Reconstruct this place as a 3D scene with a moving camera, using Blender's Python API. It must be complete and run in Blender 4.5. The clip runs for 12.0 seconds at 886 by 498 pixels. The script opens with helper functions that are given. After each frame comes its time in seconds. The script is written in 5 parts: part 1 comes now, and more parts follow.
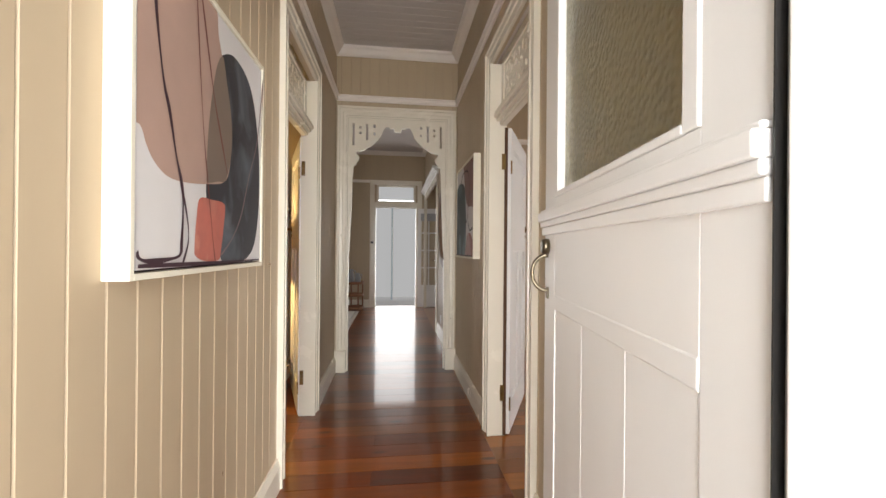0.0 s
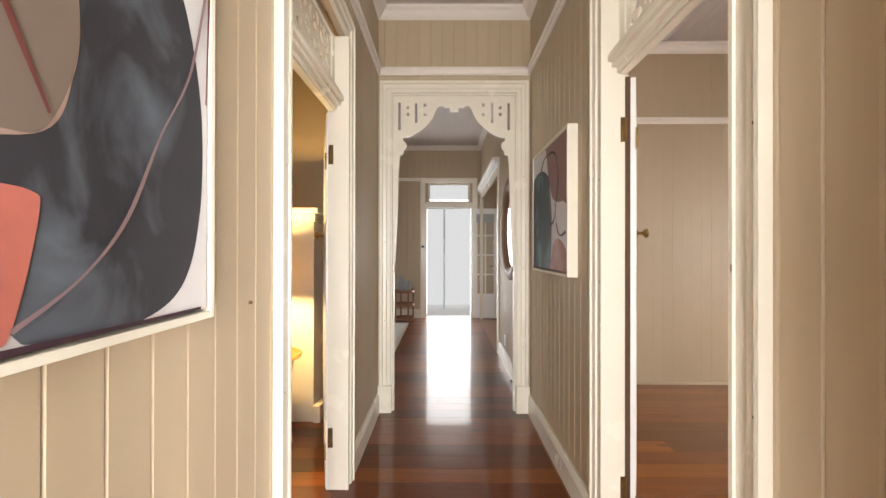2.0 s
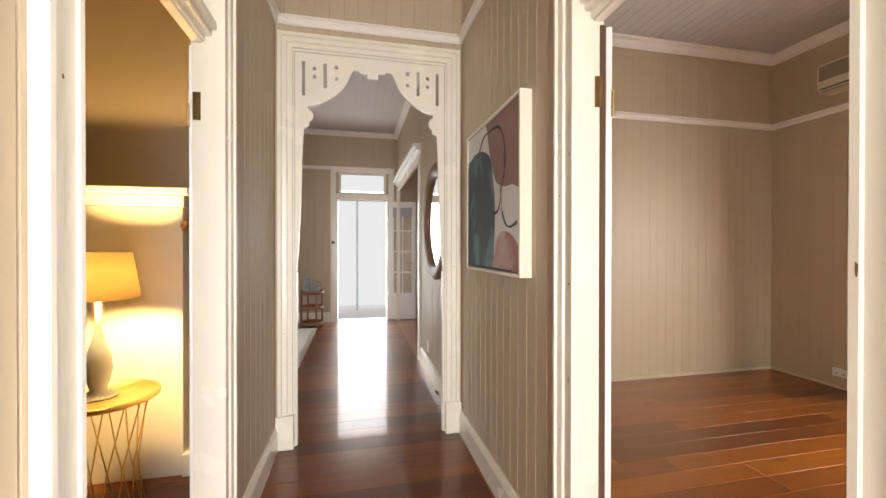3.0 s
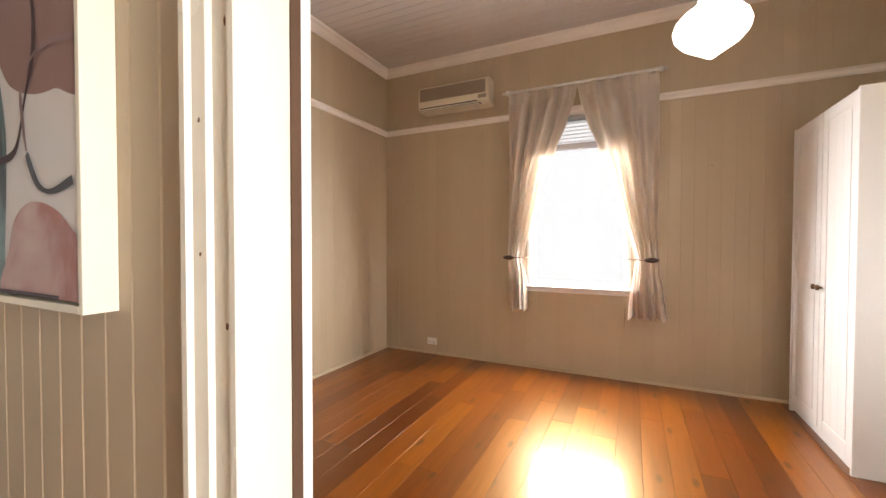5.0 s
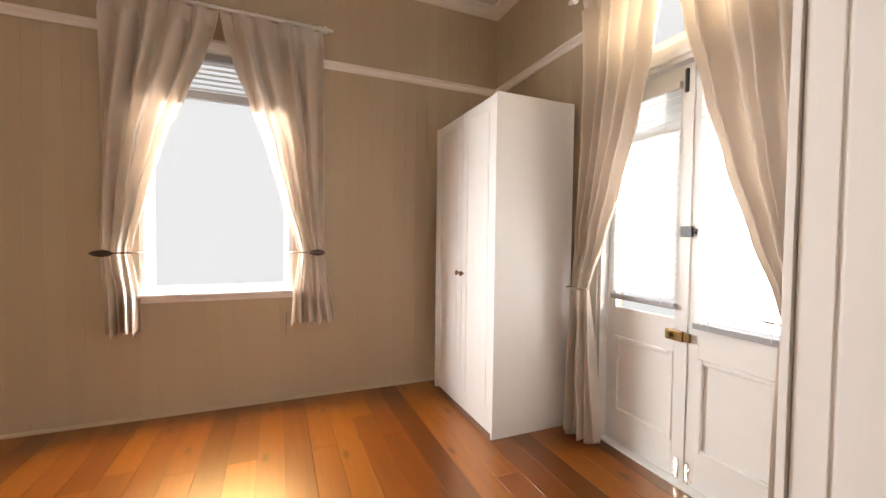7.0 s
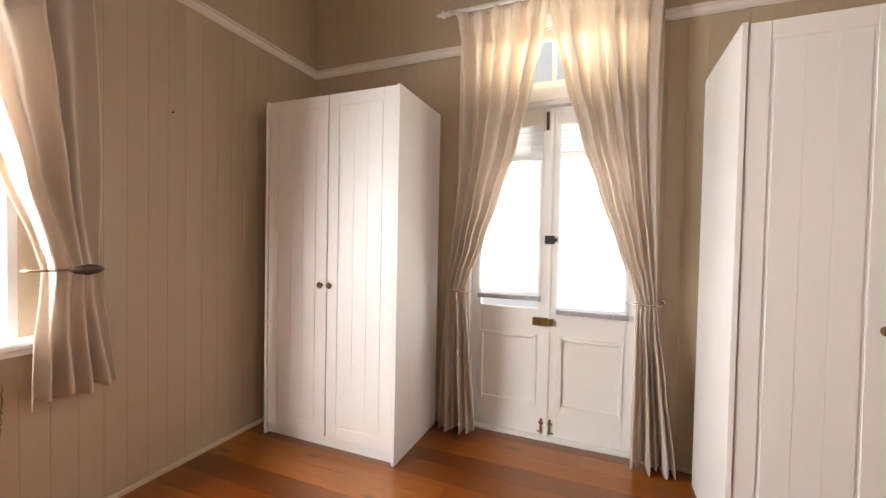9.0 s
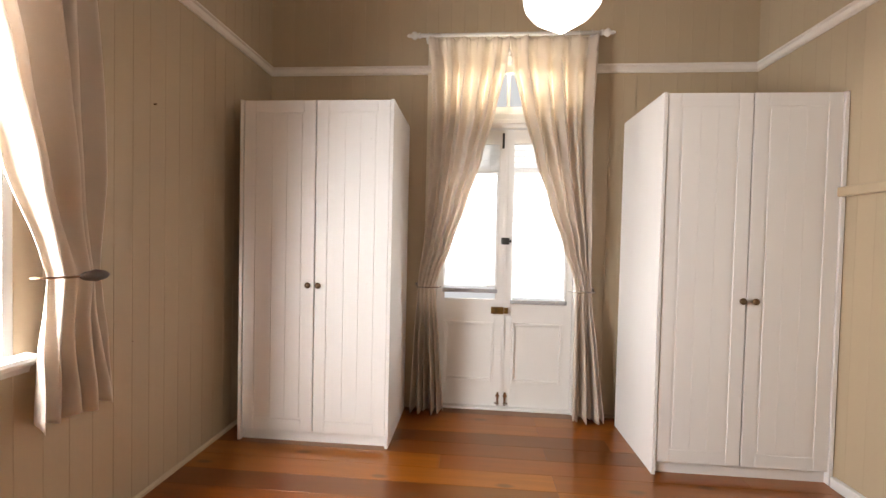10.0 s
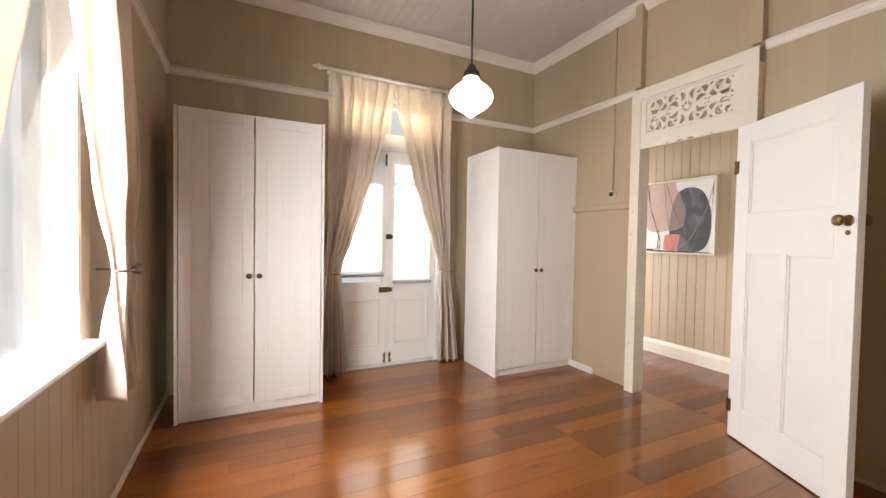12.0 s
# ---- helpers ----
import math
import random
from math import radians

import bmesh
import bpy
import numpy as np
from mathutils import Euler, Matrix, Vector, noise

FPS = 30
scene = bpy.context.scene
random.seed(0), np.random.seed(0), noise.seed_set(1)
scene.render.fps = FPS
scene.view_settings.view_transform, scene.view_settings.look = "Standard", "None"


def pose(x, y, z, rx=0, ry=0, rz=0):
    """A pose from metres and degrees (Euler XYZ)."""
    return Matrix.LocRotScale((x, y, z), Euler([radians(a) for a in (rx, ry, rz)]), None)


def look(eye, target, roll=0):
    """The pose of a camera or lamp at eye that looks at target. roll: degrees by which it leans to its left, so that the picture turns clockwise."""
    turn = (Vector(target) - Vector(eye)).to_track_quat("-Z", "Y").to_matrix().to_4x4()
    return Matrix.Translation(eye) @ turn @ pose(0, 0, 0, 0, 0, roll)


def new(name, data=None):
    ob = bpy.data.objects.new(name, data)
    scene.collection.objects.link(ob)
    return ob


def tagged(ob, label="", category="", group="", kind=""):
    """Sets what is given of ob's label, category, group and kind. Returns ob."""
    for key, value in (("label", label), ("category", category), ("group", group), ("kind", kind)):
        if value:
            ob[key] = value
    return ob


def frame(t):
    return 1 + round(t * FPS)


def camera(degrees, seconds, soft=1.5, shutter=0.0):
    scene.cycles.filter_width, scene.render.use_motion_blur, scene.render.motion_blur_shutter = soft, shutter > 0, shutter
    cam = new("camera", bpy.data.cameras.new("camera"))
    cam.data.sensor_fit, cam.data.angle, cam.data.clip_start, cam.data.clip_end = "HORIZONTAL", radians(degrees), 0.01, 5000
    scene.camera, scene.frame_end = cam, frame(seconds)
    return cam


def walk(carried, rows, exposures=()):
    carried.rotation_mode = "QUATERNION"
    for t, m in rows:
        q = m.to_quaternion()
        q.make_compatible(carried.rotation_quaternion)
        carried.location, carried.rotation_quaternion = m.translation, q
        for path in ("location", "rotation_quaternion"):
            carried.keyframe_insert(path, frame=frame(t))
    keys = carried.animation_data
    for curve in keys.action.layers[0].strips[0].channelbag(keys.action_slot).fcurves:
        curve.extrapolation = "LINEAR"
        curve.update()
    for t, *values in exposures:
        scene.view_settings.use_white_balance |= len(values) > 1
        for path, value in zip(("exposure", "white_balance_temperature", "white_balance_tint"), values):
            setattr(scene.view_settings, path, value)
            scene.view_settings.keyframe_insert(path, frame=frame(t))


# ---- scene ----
cam = camera(96.6, 12.0)
PATH = [
    (0, (-0.038, -0.194, 1.173), (0.205, 1.791, 1.175), 0.5),
    (0.5, (-0.05, 0.028, 1.205), (0.036, 2.026, 1.208), 0.4),
    (1, (-0.124, 0.214, 1.228), (-0.118, 2.214, 1.232), 0.4),
    (1.5, (-0.109, 0.413, 1.239), (-0.141, 2.412, 1.242), 0.2),
    (2, (-0.086, 0.625, 1.239), (-0.096, 2.625, 1.244), 0.1),
    (2.5, (-0.124, 0.86, 1.236), (0.021, 2.855, 1.234), 0.0),
    (4.5, (0.045, 1.645, 1.214), (1.578, 2.929, 1.18), 0.1),
    (5, (0.185, 1.744, 1.23), (1.987, 2.61, 1.188), 0.1),
    (5.5, (0.309, 1.849, 1.198), (2.264, 2.268, 1.169), 0.4),
    (6, (0.448, 1.908, 1.223), (2.447, 1.897, 1.174), 0.2),
    (6.5, (0.675, 1.869, 1.179), (2.636, 1.48, 1.131), 0.4),
    (7, (0.961, 1.856, 1.191), (2.805, 1.085, 1.13), 0.7),
    (7.5, (1.223, 1.915, 1.213), (2.884, 0.802, 1.146), 0.8),
    (9.5, (2.206, 2.754, 1.221), (2.634, 0.801, 1.176), 1.2),
    (10, (2.477, 2.948, 1.23), (2.631, 0.955, 1.183), 1.3),
    (10.5, (2.744, 3.198, 1.217), (2.639, 1.202, 1.175), 1.3),
    (11, (3.013, 3.371, 1.176), (2.652, 1.404, 1.132), 1.2),
    (11.5, (3.225, 3.504, 1.195), (2.602, 1.604, 1.144), 1.1),
    (12, (3.433, 3.667, 1.221), (2.556, 1.87, 1.168), 1.0),
]
walk(cam, [(t, look(eye, target, roll)) for t, eye, target, roll in PATH], exposures=[(0.0, -1.22), (0.5, -1.05), (1.0, -0.9), (1.5, -0.65), (2.0, -0.52), (2.5, -0.45), (4.5, 0.0), (5.0, -0.08), (6.5, -0.25), (7.5, -0.38), (9.5, -0.55), (12.0, -0.65)])

# ---- light ----
world = bpy.data.worlds.new("sky")
scene.world = world
world.use_nodes = True
wn = world.node_tree.nodes
sky = wn.new("ShaderNodeTexSky")
sky.sky_type = "NISHITA"
sky.sun_disc = False
sky.sun_elevation, sky.sun_rotation = radians(55), radians(40)
wn["Background"].inputs["Strength"].default_value = 0.15
world.node_tree.links.new(sky.outputs["Color"], wn["Background"].inputs["Color"])


def lamp(name, kind, m, power, colour, size=(1, 1), radius=0.1, angle=10):
    data = bpy.data.lights.new(name, kind)
    data.energy, data.color = power, colour
    if kind == "AREA":
        data.shape, data.size, data.size_y = "RECTANGLE", size[0], size[1]
    elif kind == "SUN":
        data.angle = radians(angle)
    else:
        data.shadow_soft_size = radius
    ob = new(name, data)
    ob.matrix_world = m
    return ob


DAY = (1.0, 0.985, 0.98)
lamp("sun", "SUN", look((0, 0, 8), (-3.0, 2.6, 0)), 1.2, (1.0, 0.95, 0.88), angle=12)
for i in range(4):
    # skylight slants down through the window
    z = 0.985 + 0.3 * i
    lamp("sky_light_bedroom_window", "AREA", look((4.02, 2.21, z), (3.02, 2.21, z - 0.42)), 36, DAY, (0.76, 0.29))
lamp("sky_light_french_door_a", "AREA", look((2.497, 0.046, 1.31), (2.497, 4, 1.31)), 7, DAY, (0.35, 0.8))
lamp("sky_light_french_door_b", "AREA", look((2.003, 0.046, 1.27), (2.003, 4, 1.27)), 7, DAY, (0.35, 0.88))
lamp("sky_light_transom", "AREA", look((2.25, 0.06, 2.36), (2.25, 4, 2.0)), 11, (1.0, 0.93, 0.74), (0.85, 0.3))
lamp("sky_light_far_door", "AREA", look((0.0, 8.2, 1.1), (0.0, 0, 0.9)), 45, DAY, (0.85, 2.2))
lamp("sky_light_front_door", "AREA", look((0.0, -1.3, 1.25), (-0.15, 1.8, 0.7)), 350, DAY, (1.7, 2.2))
# unseen fill lamp, added so the side doorway does not come out black
lamp("fill_light_side_room", "AREA", look((1.6, 7.8, 1.5), (1.4, 5, 1.0)), 22, DAY, (0.9, 1.2))
lamp("sky_light_living_window", "AREA", look((-3.05, 5.4, 1.5), (0, 5.4, 1.0)), 32, DAY, (1.1, 1.3))

# ---- materials ----


def material(name, colour, rough=0.5, vary=0.08, scale=6.0, bump=0.05, bump_scale=60.0, stretch=(1, 1, 1), metal=0.0, island=0.0, coat=0.0, spec=0.5):
    m = bpy.data.materials.new(name)
    m.use_nodes = True
    t = m.node_tree
    n, k = t.nodes, t.links
    b = n["Principled BSDF"]
    b.inputs["Roughness"].default_value, b.inputs["Metallic"].default_value = rough, metal
    b.inputs["Coat Weight"].default_value, b.inputs["Coat Roughness"].default_value = coat, 0.09
    b.inputs["Specular IOR Level"].default_value = spec
    tc, mp = n.new("ShaderNodeTexCoord"), n.new("ShaderNodeMapping")
    mp.inputs["Scale"].default_value = stretch
    k.new(tc.outputs["Object"], mp.inputs["Vector"])
    big, fine = n.new("ShaderNodeTexNoise"), n.new("ShaderNodeTexNoise")
    big.inputs["Scale"].default_value, big.inputs["Detail"].default_value = scale, 5
    fine.inputs["Scale"].default_value, fine.inputs["Detail"].default_value = bump_scale, 4
    for x in (big, fine):
        k.new(mp.outputs["Vector"], x.inputs["Vector"])
    ramp = n.new("ShaderNodeMixRGB")
    lo = tuple(c * (1 - vary) for c in colour) + (1,)
    hi = tuple(min(1, c * (1 + vary)) for c in colour) + (1,)
    ramp.inputs[1].default_value, ramp.inputs[2].default_value = lo, hi
    if vary > 0.5:
        wide = n.new("ShaderNodeMapRange")
        wide.inputs["From Min"].default_value, wide.inputs["From Max"].default_value = 0.36, 0.64
        k.new(big.outputs["Fac"], wide.inputs["Value"])
        k.new(wide.outputs["Result"], ramp.inputs[0])
    else:
        k.new(big.outputs["Fac"], ramp.inputs[0])
    out = ramp.outputs[0]
    if island:
        info, hsv, mr = n.new("ShaderNodeObjectInfo"), n.new("ShaderNodeHueSaturation"), n.new("ShaderNodeMapRange")
        mr.inputs["To Min"].default_value, mr.inputs["To Max"].default_value = 1 - island, 1 + island
        k.new(info.outputs["Random"], mr.inputs["Value"])
        k.new(mr.outputs["Result"], hsv.inputs["Value"])
        k.new(out, hsv.inputs["Color"])
        out = hsv.outputs["Color"]
    k.new(out, b.inputs["Base Color"])
    rr = n.new("ShaderNodeMapRange")
    rr.inputs["To Min"].default_value, rr.inputs["To Max"].default_value = max(0.02, rough - 0.05), min(1, rough + 0.05)
    k.new(big.outputs["Fac"], rr.inputs["Value"])
    k.new(rr.outputs["Result"], b.inputs["Roughness"])
    bm_ = n.new("ShaderNodeBump")
    bm_.inputs["Strength"].default_value, bm_.inputs["Distance"].default_value = bump, 0.01
    k.new(fine.outputs["Fac"], bm_.inputs["Height"])
    k.new(bm_.outputs["Normal"], b.inputs["Normal"])
    return m


def wood_floor(name, deep, gloss, sheen, index=1.5):
    """Varnished boards: deep scales the stain, gloss is the varnish's roughness, sheen and index the amber gloss under it."""
    m = material(name, (0.16 * deep, 0.032 * deep, 0.0025 * deep), 0.36, 0.3, 2.2, 0.03, 26, (1.0, 7.0, 1.0), coat=0.7, spec=sheen)
    t = m.node_tree
    n, k = t.nodes, t.links
    b = n["Principled BSDF"]
    b.inputs["Specular Tint"].default_value = (1.0, 0.52, 0.07, 1)
    b.inputs["Coat Roughness"].default_value = gloss
    b.inputs["IOR"].default_value = index
    # honey-coloured and dark red boards side by side
    pick, tone = n.new("ShaderNodeObjectInfo"), n.new("ShaderNodeValToRGB")
    stops = tone.color_ramp.elements
    stops[0].position, stops[0].color = 0.0, (0.055 * deep, 0.006 * deep, 0.0006 * deep, 1)
    stops[1].position, stops[1].color = 1.0, (0.25 * deep, 0.07 * deep * deep, 0.003 * deep, 1)
    mid = stops.new(0.55)
    mid.color = (0.145 * deep, 0.028 * deep * deep, 0.0014 * deep, 1)
    k.new(pick.outputs["Random"], tone.inputs["Fac"])
    blend = n.new("ShaderNodeMixRGB")
    blend.inputs[0].default_value = 0.9
    k.new(b.inputs["Base Color"].links[0].from_socket, blend.inputs[1])
    k.new(tone.outputs["Color"], blend.inputs[2])
    k.new(blend.outputs[0], b.inputs["Base Color"])
    # grain streaks and dark knots over the plank colour
    src = b.inputs["Base Color"].links[0].from_socket
    tc, info = n.new("ShaderNodeTexCoord"), n.new("ShaderNodeObjectInfo")
    add = n.new("ShaderNodeVectorMath")
    add.operation = "ADD"
    sc = n.new("ShaderNodeVectorMath")
    sc.operation = "SCALE"
    comb = n.new("ShaderNodeCombineXYZ")
    for i in range(3):
        k.new(info.outputs["Random"], comb.inputs[i])
    sc.inputs["Scale"].default_value = 37.0
    k.new(comb.outputs[0], sc.inputs[0])
    k.new(tc.outputs["Object"], add.inputs[0])
    k.new(sc.outputs[0], add.inputs[1])
    mp = n.new("ShaderNodeMapping")
    mp.inputs["Scale"].default_value = (1.2, 16, 1)
    k.new(add.outputs[0], mp.inputs["Vector"])
    grain = n.new("ShaderNodeTexNoise")
    grain.inputs["Scale"].default_value, grain.inputs["Detail"].default_value, grain.inputs["Distortion"].default_value = 2.0, 6, 0.6
    k.new(mp.outputs[0], grain.inputs["Vector"])
    gr = n.new("ShaderNodeMapRange")
    gr.inputs["From Min"].default_value, gr.inputs["From Max"].default_value = 0.3, 0.7
    gr.inputs["To Min"].default_value, gr.inputs["To Max"].default_value = 0.8, 1.18
    k.new(grain.outputs["Fac"], gr.inputs["Value"])
    mul = n.new("ShaderNodeMixRGB")
    mul.blend_type = "MULTIPLY"
    mul.inputs[0].default_value = 1
    k.new(src, mul.inputs[1])
    k.new(gr.outputs[0], mul.inputs[2])
    mp2 = n.new("ShaderNodeMapping")
    mp2.inputs["Scale"].default_value = (1.5, 4.2, 1)
    k.new(add.outputs[0], mp2.inputs["Vector"])
    vor = n.new("ShaderNodeTexVoronoi")
    vor.voronoi_dimensions = "2D"
    vor.inputs["Scale"].default_value = 1.0
    k.new(mp2.outputs[0], vor.inputs["Vector"])
    kn = n.new("ShaderNodeMapRange")
    kn.inputs["From Min"].default_value, kn.inputs["From Max"].default_value = 0.035, 0.09
    kn.inputs["To Min"].default_value, kn.inputs["To Max"].default_value = 0.9, 0.0
    k.new(vor.outputs["Distance"], kn.inputs["Value"])
    mix = n.new("ShaderNodeMixRGB")
    mix.inputs[2].default_value = (0.05, 0.014, 0.005, 1)
    k.new(kn.outputs[0], mix.inputs[0])
    k.new(mul.outputs[0], mix.inputs[1])
    k.new(mix.outputs[0], b.inputs["Base Color"])
    return m


def cloth(name, colour, through_light):
    m = material(name, colour, 0.95, 0.06, 9, 0.25, 700, spec=0.1)
    t = m.node_tree
    n, k = t.nodes, t.links
    b = n["Principled BSDF"]
    tr, mx = n.new("ShaderNodeBsdfTranslucent"), n.new("ShaderNodeMixShader")
    tr.inputs["Color"].default_value = (*colour, 1)
    mx.inputs[0].default_value = through_light
    k.new(b.outputs[0], mx.inputs[1])
    k.new(tr.outputs[0], mx.inputs[2])
    k.new(mx.outputs[0], n["Material Output"].inputs["Surface"])
    return m


def glass_material(name, colour=(1, 1, 1), rough=0.0, bump=0.0, scale=40, ior=1.45):
    m = bpy.data.materials.new(name)
    m.use_nodes = True
    n, k = m.node_tree.nodes, m.node_tree.links
    b = n["Principled BSDF"]
    b.inputs["Base Color"].default_value = (*colour, 1)
    b.inputs["Transmission Weight"].default_value, b.inputs["Roughness"].default_value, b.inputs["IOR"].default_value = 1.0, rough, ior
    if bump:
        v, bb, tc = n.new("ShaderNodeTexVoronoi"), n.new("ShaderNodeBump"), n.new("ShaderNodeTexCoord")
        v.inputs["Scale"].default_value = scale
        v.feature = "SMOOTH_F1"
        bb.inputs["Strength"].default_value, bb.inputs["Distance"].default_value = bump, 0.02
        k.new(tc.outputs["Object"], v.inputs["Vector"])
        k.new(v.outputs["Distance"], bb.inputs["Height"])
        k.new(bb.outputs["Normal"], b.inputs["Normal"])
    return m


def glow(name, colour, strength):
    m = bpy.data.materials.new(name)
    m.use_nodes = True
    b = m.node_tree.nodes["Principled BSDF"]
    b.inputs["Base Color"].default_value = (0.9, 0.9, 0.88, 1)
    b.inputs["Emission Color"].default_value, b.inputs["Emission Strength"].default_value = (*colour, 1), strength
    return m


WALL = material("beige wall paint", (0.475, 0.378, 0.255), 0.5, 0.05, 1.6, 0.05, 45, (1, 1, 0.35), island=0.025)
TRIM = material("cream gloss paint", (0.79, 0.735, 0.62), 0.26, 0.03, 5, 0.02, 35)
WHITE = material("white satin paint", (0.8, 0.785, 0.76), 0.35, 0.03, 5, 0.03, 40)
RAILP = material("white rail paint", (0.8, 0.74, 0.68), 0.4, 0.04, 6, 0.04, 40)
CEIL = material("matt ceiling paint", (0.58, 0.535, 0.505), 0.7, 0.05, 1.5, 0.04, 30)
LAMINATE = material("white wardrobe laminate", (0.8, 0.775, 0.755), 0.42, 0.025, 14, 0.05, 90, (1, 1, 0.12), spec=0.35)
FLOOR = wood_floor("varnished pine boards", 0.95, 0.11, 1.0, 1.65)
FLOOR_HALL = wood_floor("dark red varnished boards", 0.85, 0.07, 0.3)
CLOTH = cloth("oatmeal curtain cloth", (0.83, 0.755, 0.675), 0.5)
SLAT = cloth("white blind slat", (0.92, 0.92, 0.91), 0.8)
BLACK = material("black metal", (0.02, 0.019, 0.018), 0.4, 0.2)
BRONZE = material("aged bronze", (0.16, 0.1, 0.055), 0.4, 0.3, 40, 0.1, 120, metal=0.9)
BRASS = material("tarnished brass", (0.24, 0.15, 0.055), 0.35, 0.35, 30, 0.1, 90, metal=0.9)
CHROME = material("worn chrome", (0.62, 0.6, 0.57), 0.22, 0.15, 30, 0.05, 80, metal=1.0)
PLASTIC = material("ivory plastic", (0.7, 0.62, 0.48), 0.4, 0.04)
GRILLE = material("grey brown grille", (0.3, 0.24, 0.18), 0.6, 0.1)
GREY = material("grey blind rail", (0.36, 0.36, 0.37), 0.5, 0.08)
DARK = material("dark joint", (0.1, 0.05, 0.025), 0.8, 0.2)
GLASS = glass_material("clear thin glass", ior=1.12)
FROST = glass_material("rippled obscure glass", (0.92, 0.88, 0.66), 0.4, 0.28, 70)
GLOBE = glow("lit opal glass", (1.0, 0.93, 0.82), 5.0)
MIRROR = material("mirror silver", (0.9, 0.9, 0.9), 0.02, 0.0, metal=1.0, bump=0.0)
OAK = material("brown wood", (0.2, 0.11, 0.055), 0.45, 0.3, 4, 0.15, 30, (1, 1, 8))
DARKWOOD = material("dark turned wood", (0.045, 0.026, 0.016), 0.4, 0.3, 20)
RUGM = material("off white wool", (0.66, 0.63, 0.58), 0.95, 0.1, 30, 0.5, 200)
CERAMIC = material("grey glazed ceramic", (0.3, 0.31, 0.32), 0.35, 0.2, 12)
CONCRETE = material("painted verandah boards", (0.4, 0.36, 0.32), 0.6, 0.1, 4)

# ---- building helpers ----


def box(bm, x0, x1, y0, y1, z0, z1, bevel=0.0):
    vs = [bm.verts.new((x, y, z)) for x in (x0, x1) for y in (y0, y1) for z in (z0, z1)]
    fs = [bm.faces.new([vs[i] for i in q]) for q in ((0, 1, 3, 2), (4, 6, 7, 5), (0, 4, 5, 1), (2, 3, 7, 6), (0, 2, 6, 4), (1, 5, 7, 3))]
    if bevel:
        es = list({e for f in fs for e in f.edges})
        bmesh.ops.bevel(bm, geom=es, offset=bevel, segments=2, profile=0.5, affect="EDGES", clamp_overlap=True)


def boxes(*rows, bevel=0.0):
    bm = bmesh.new()
    for r in rows:
        box(bm, *r, bevel=bevel)
    return bm


def lathe(profile, centre=(0, 0, 0), axis="z", steps=32):
    """A turned solid from (radius, height) pairs along an axis."""
    bm = bmesh.new()
    rings = []
    for r, h in profile:
        ring = []
        for i in range(steps):
            a = 2 * math.pi * i / steps
            p = (r * math.cos(a), r * math.sin(a), h)
            p = {"z": p, "x": (p[2], p[0], p[1]), "y": (p[0], p[2], p[1])}[axis]
            ring.append(bm.verts.new([c + q for c, q in zip(centre, p)]))
        rings.append(ring)
    for a, b in zip(rings, rings[1:]):
        for i in range(steps):
            bm.faces.new((a[i], a[(i + 1) % steps], b[(i + 1) % steps], b[i]))
    bm.faces.new(rings[0])
    bm.faces.new(rings[-1])
    bmesh.ops.recalc_face_normals(bm, faces=bm.faces)
    for f in bm.faces:
        f.smooth = len(f.verts) == 4
    return bm


def tube(points, radius, sides=10):
    """A round bar along a list of points."""
    bm = bmesh.new()
    pts = [Vector(p) for p in points]
    rings = []
    up = Vector((0.13, 0.21, 0.97))
    for i, p in enumerate(pts):
        d = (pts[min(i + 1, len(pts) - 1)] - pts[max(i - 1, 0)]).normalized()
        s = d.cross(up).normalized()
        w = s.cross(d)
        rings.append([bm.verts.new(p + radius * (math.cos(a) * s + math.sin(a) * w)) for a in (2 * math.pi * j / sides for j in range(sides))])
    for a, b in zip(rings, rings[1:]):
        for j in range(sides):
            bm.faces.new((a[j], a[(j + 1) % sides], b[(j + 1) % sides], b[j])).smooth = True
    bm.faces.new(rings[0])
    bm.faces.new(rings[-1])
    bmesh.ops.recalc_face_normals(bm, faces=bm.faces)
    return bm


def sweep_profile(profile, path, closed=False):
    """Moulding: a profile of (out, up) pairs swept along a level path of (x, y, nx, ny), n pointing out of the wall; mitred by the given normals."""
    bm = bmesh.new()
    rings = [[bm.verts.new((x + nx * o, y + ny * o, z)) for o, z in profile] for x, y, nx, ny in path]
    pairs = list(zip(rings, rings[1:])) + ([(rings[-1], rings[0])] if closed else [])
    m = len(profile)
    for a, b in pairs:
        for i in range(m):
            bm.faces.new((a[i], a[(i + 1) % m], b[(i + 1) % m], b[i]))
    if not closed:
        bm.faces.new(rings[0])
        bm.faces.new(rings[-1])
    bmesh.ops.recalc_face_normals(bm, faces=bm.faces)
    return bm


def mesh_object(name, bm, mat):
    bmesh.ops.recalc_face_normals(bm, faces=bm.faces)
    me = bpy.data.meshes.new(name)
    bm.to_mesh(me)
    bm.free()
    me.materials.append(mat)
    return new(name, me)


def part(name, bm, mat, parent, label=""):
    ob = mesh_object(name, bm, mat)
    ob.parent = parent
    return tagged(ob, label)


def structure(name, bm, mat, label, category):
    return tagged(mesh_object(name, bm, mat), label, category, kind="structure")


def thing(name, m, label, category, group=""):
    ob = new(name)
    ob.empty_display_size = 0.1
    ob.matrix_basis = m
    return tagged(ob, label, category, group)


def along(axis, u0, u1, t0, t1, z0, z1):
    return (u0, u1, t0, t1, z0, z1) if axis == "x" else (t0, t1, u0, u1, z0, z1)


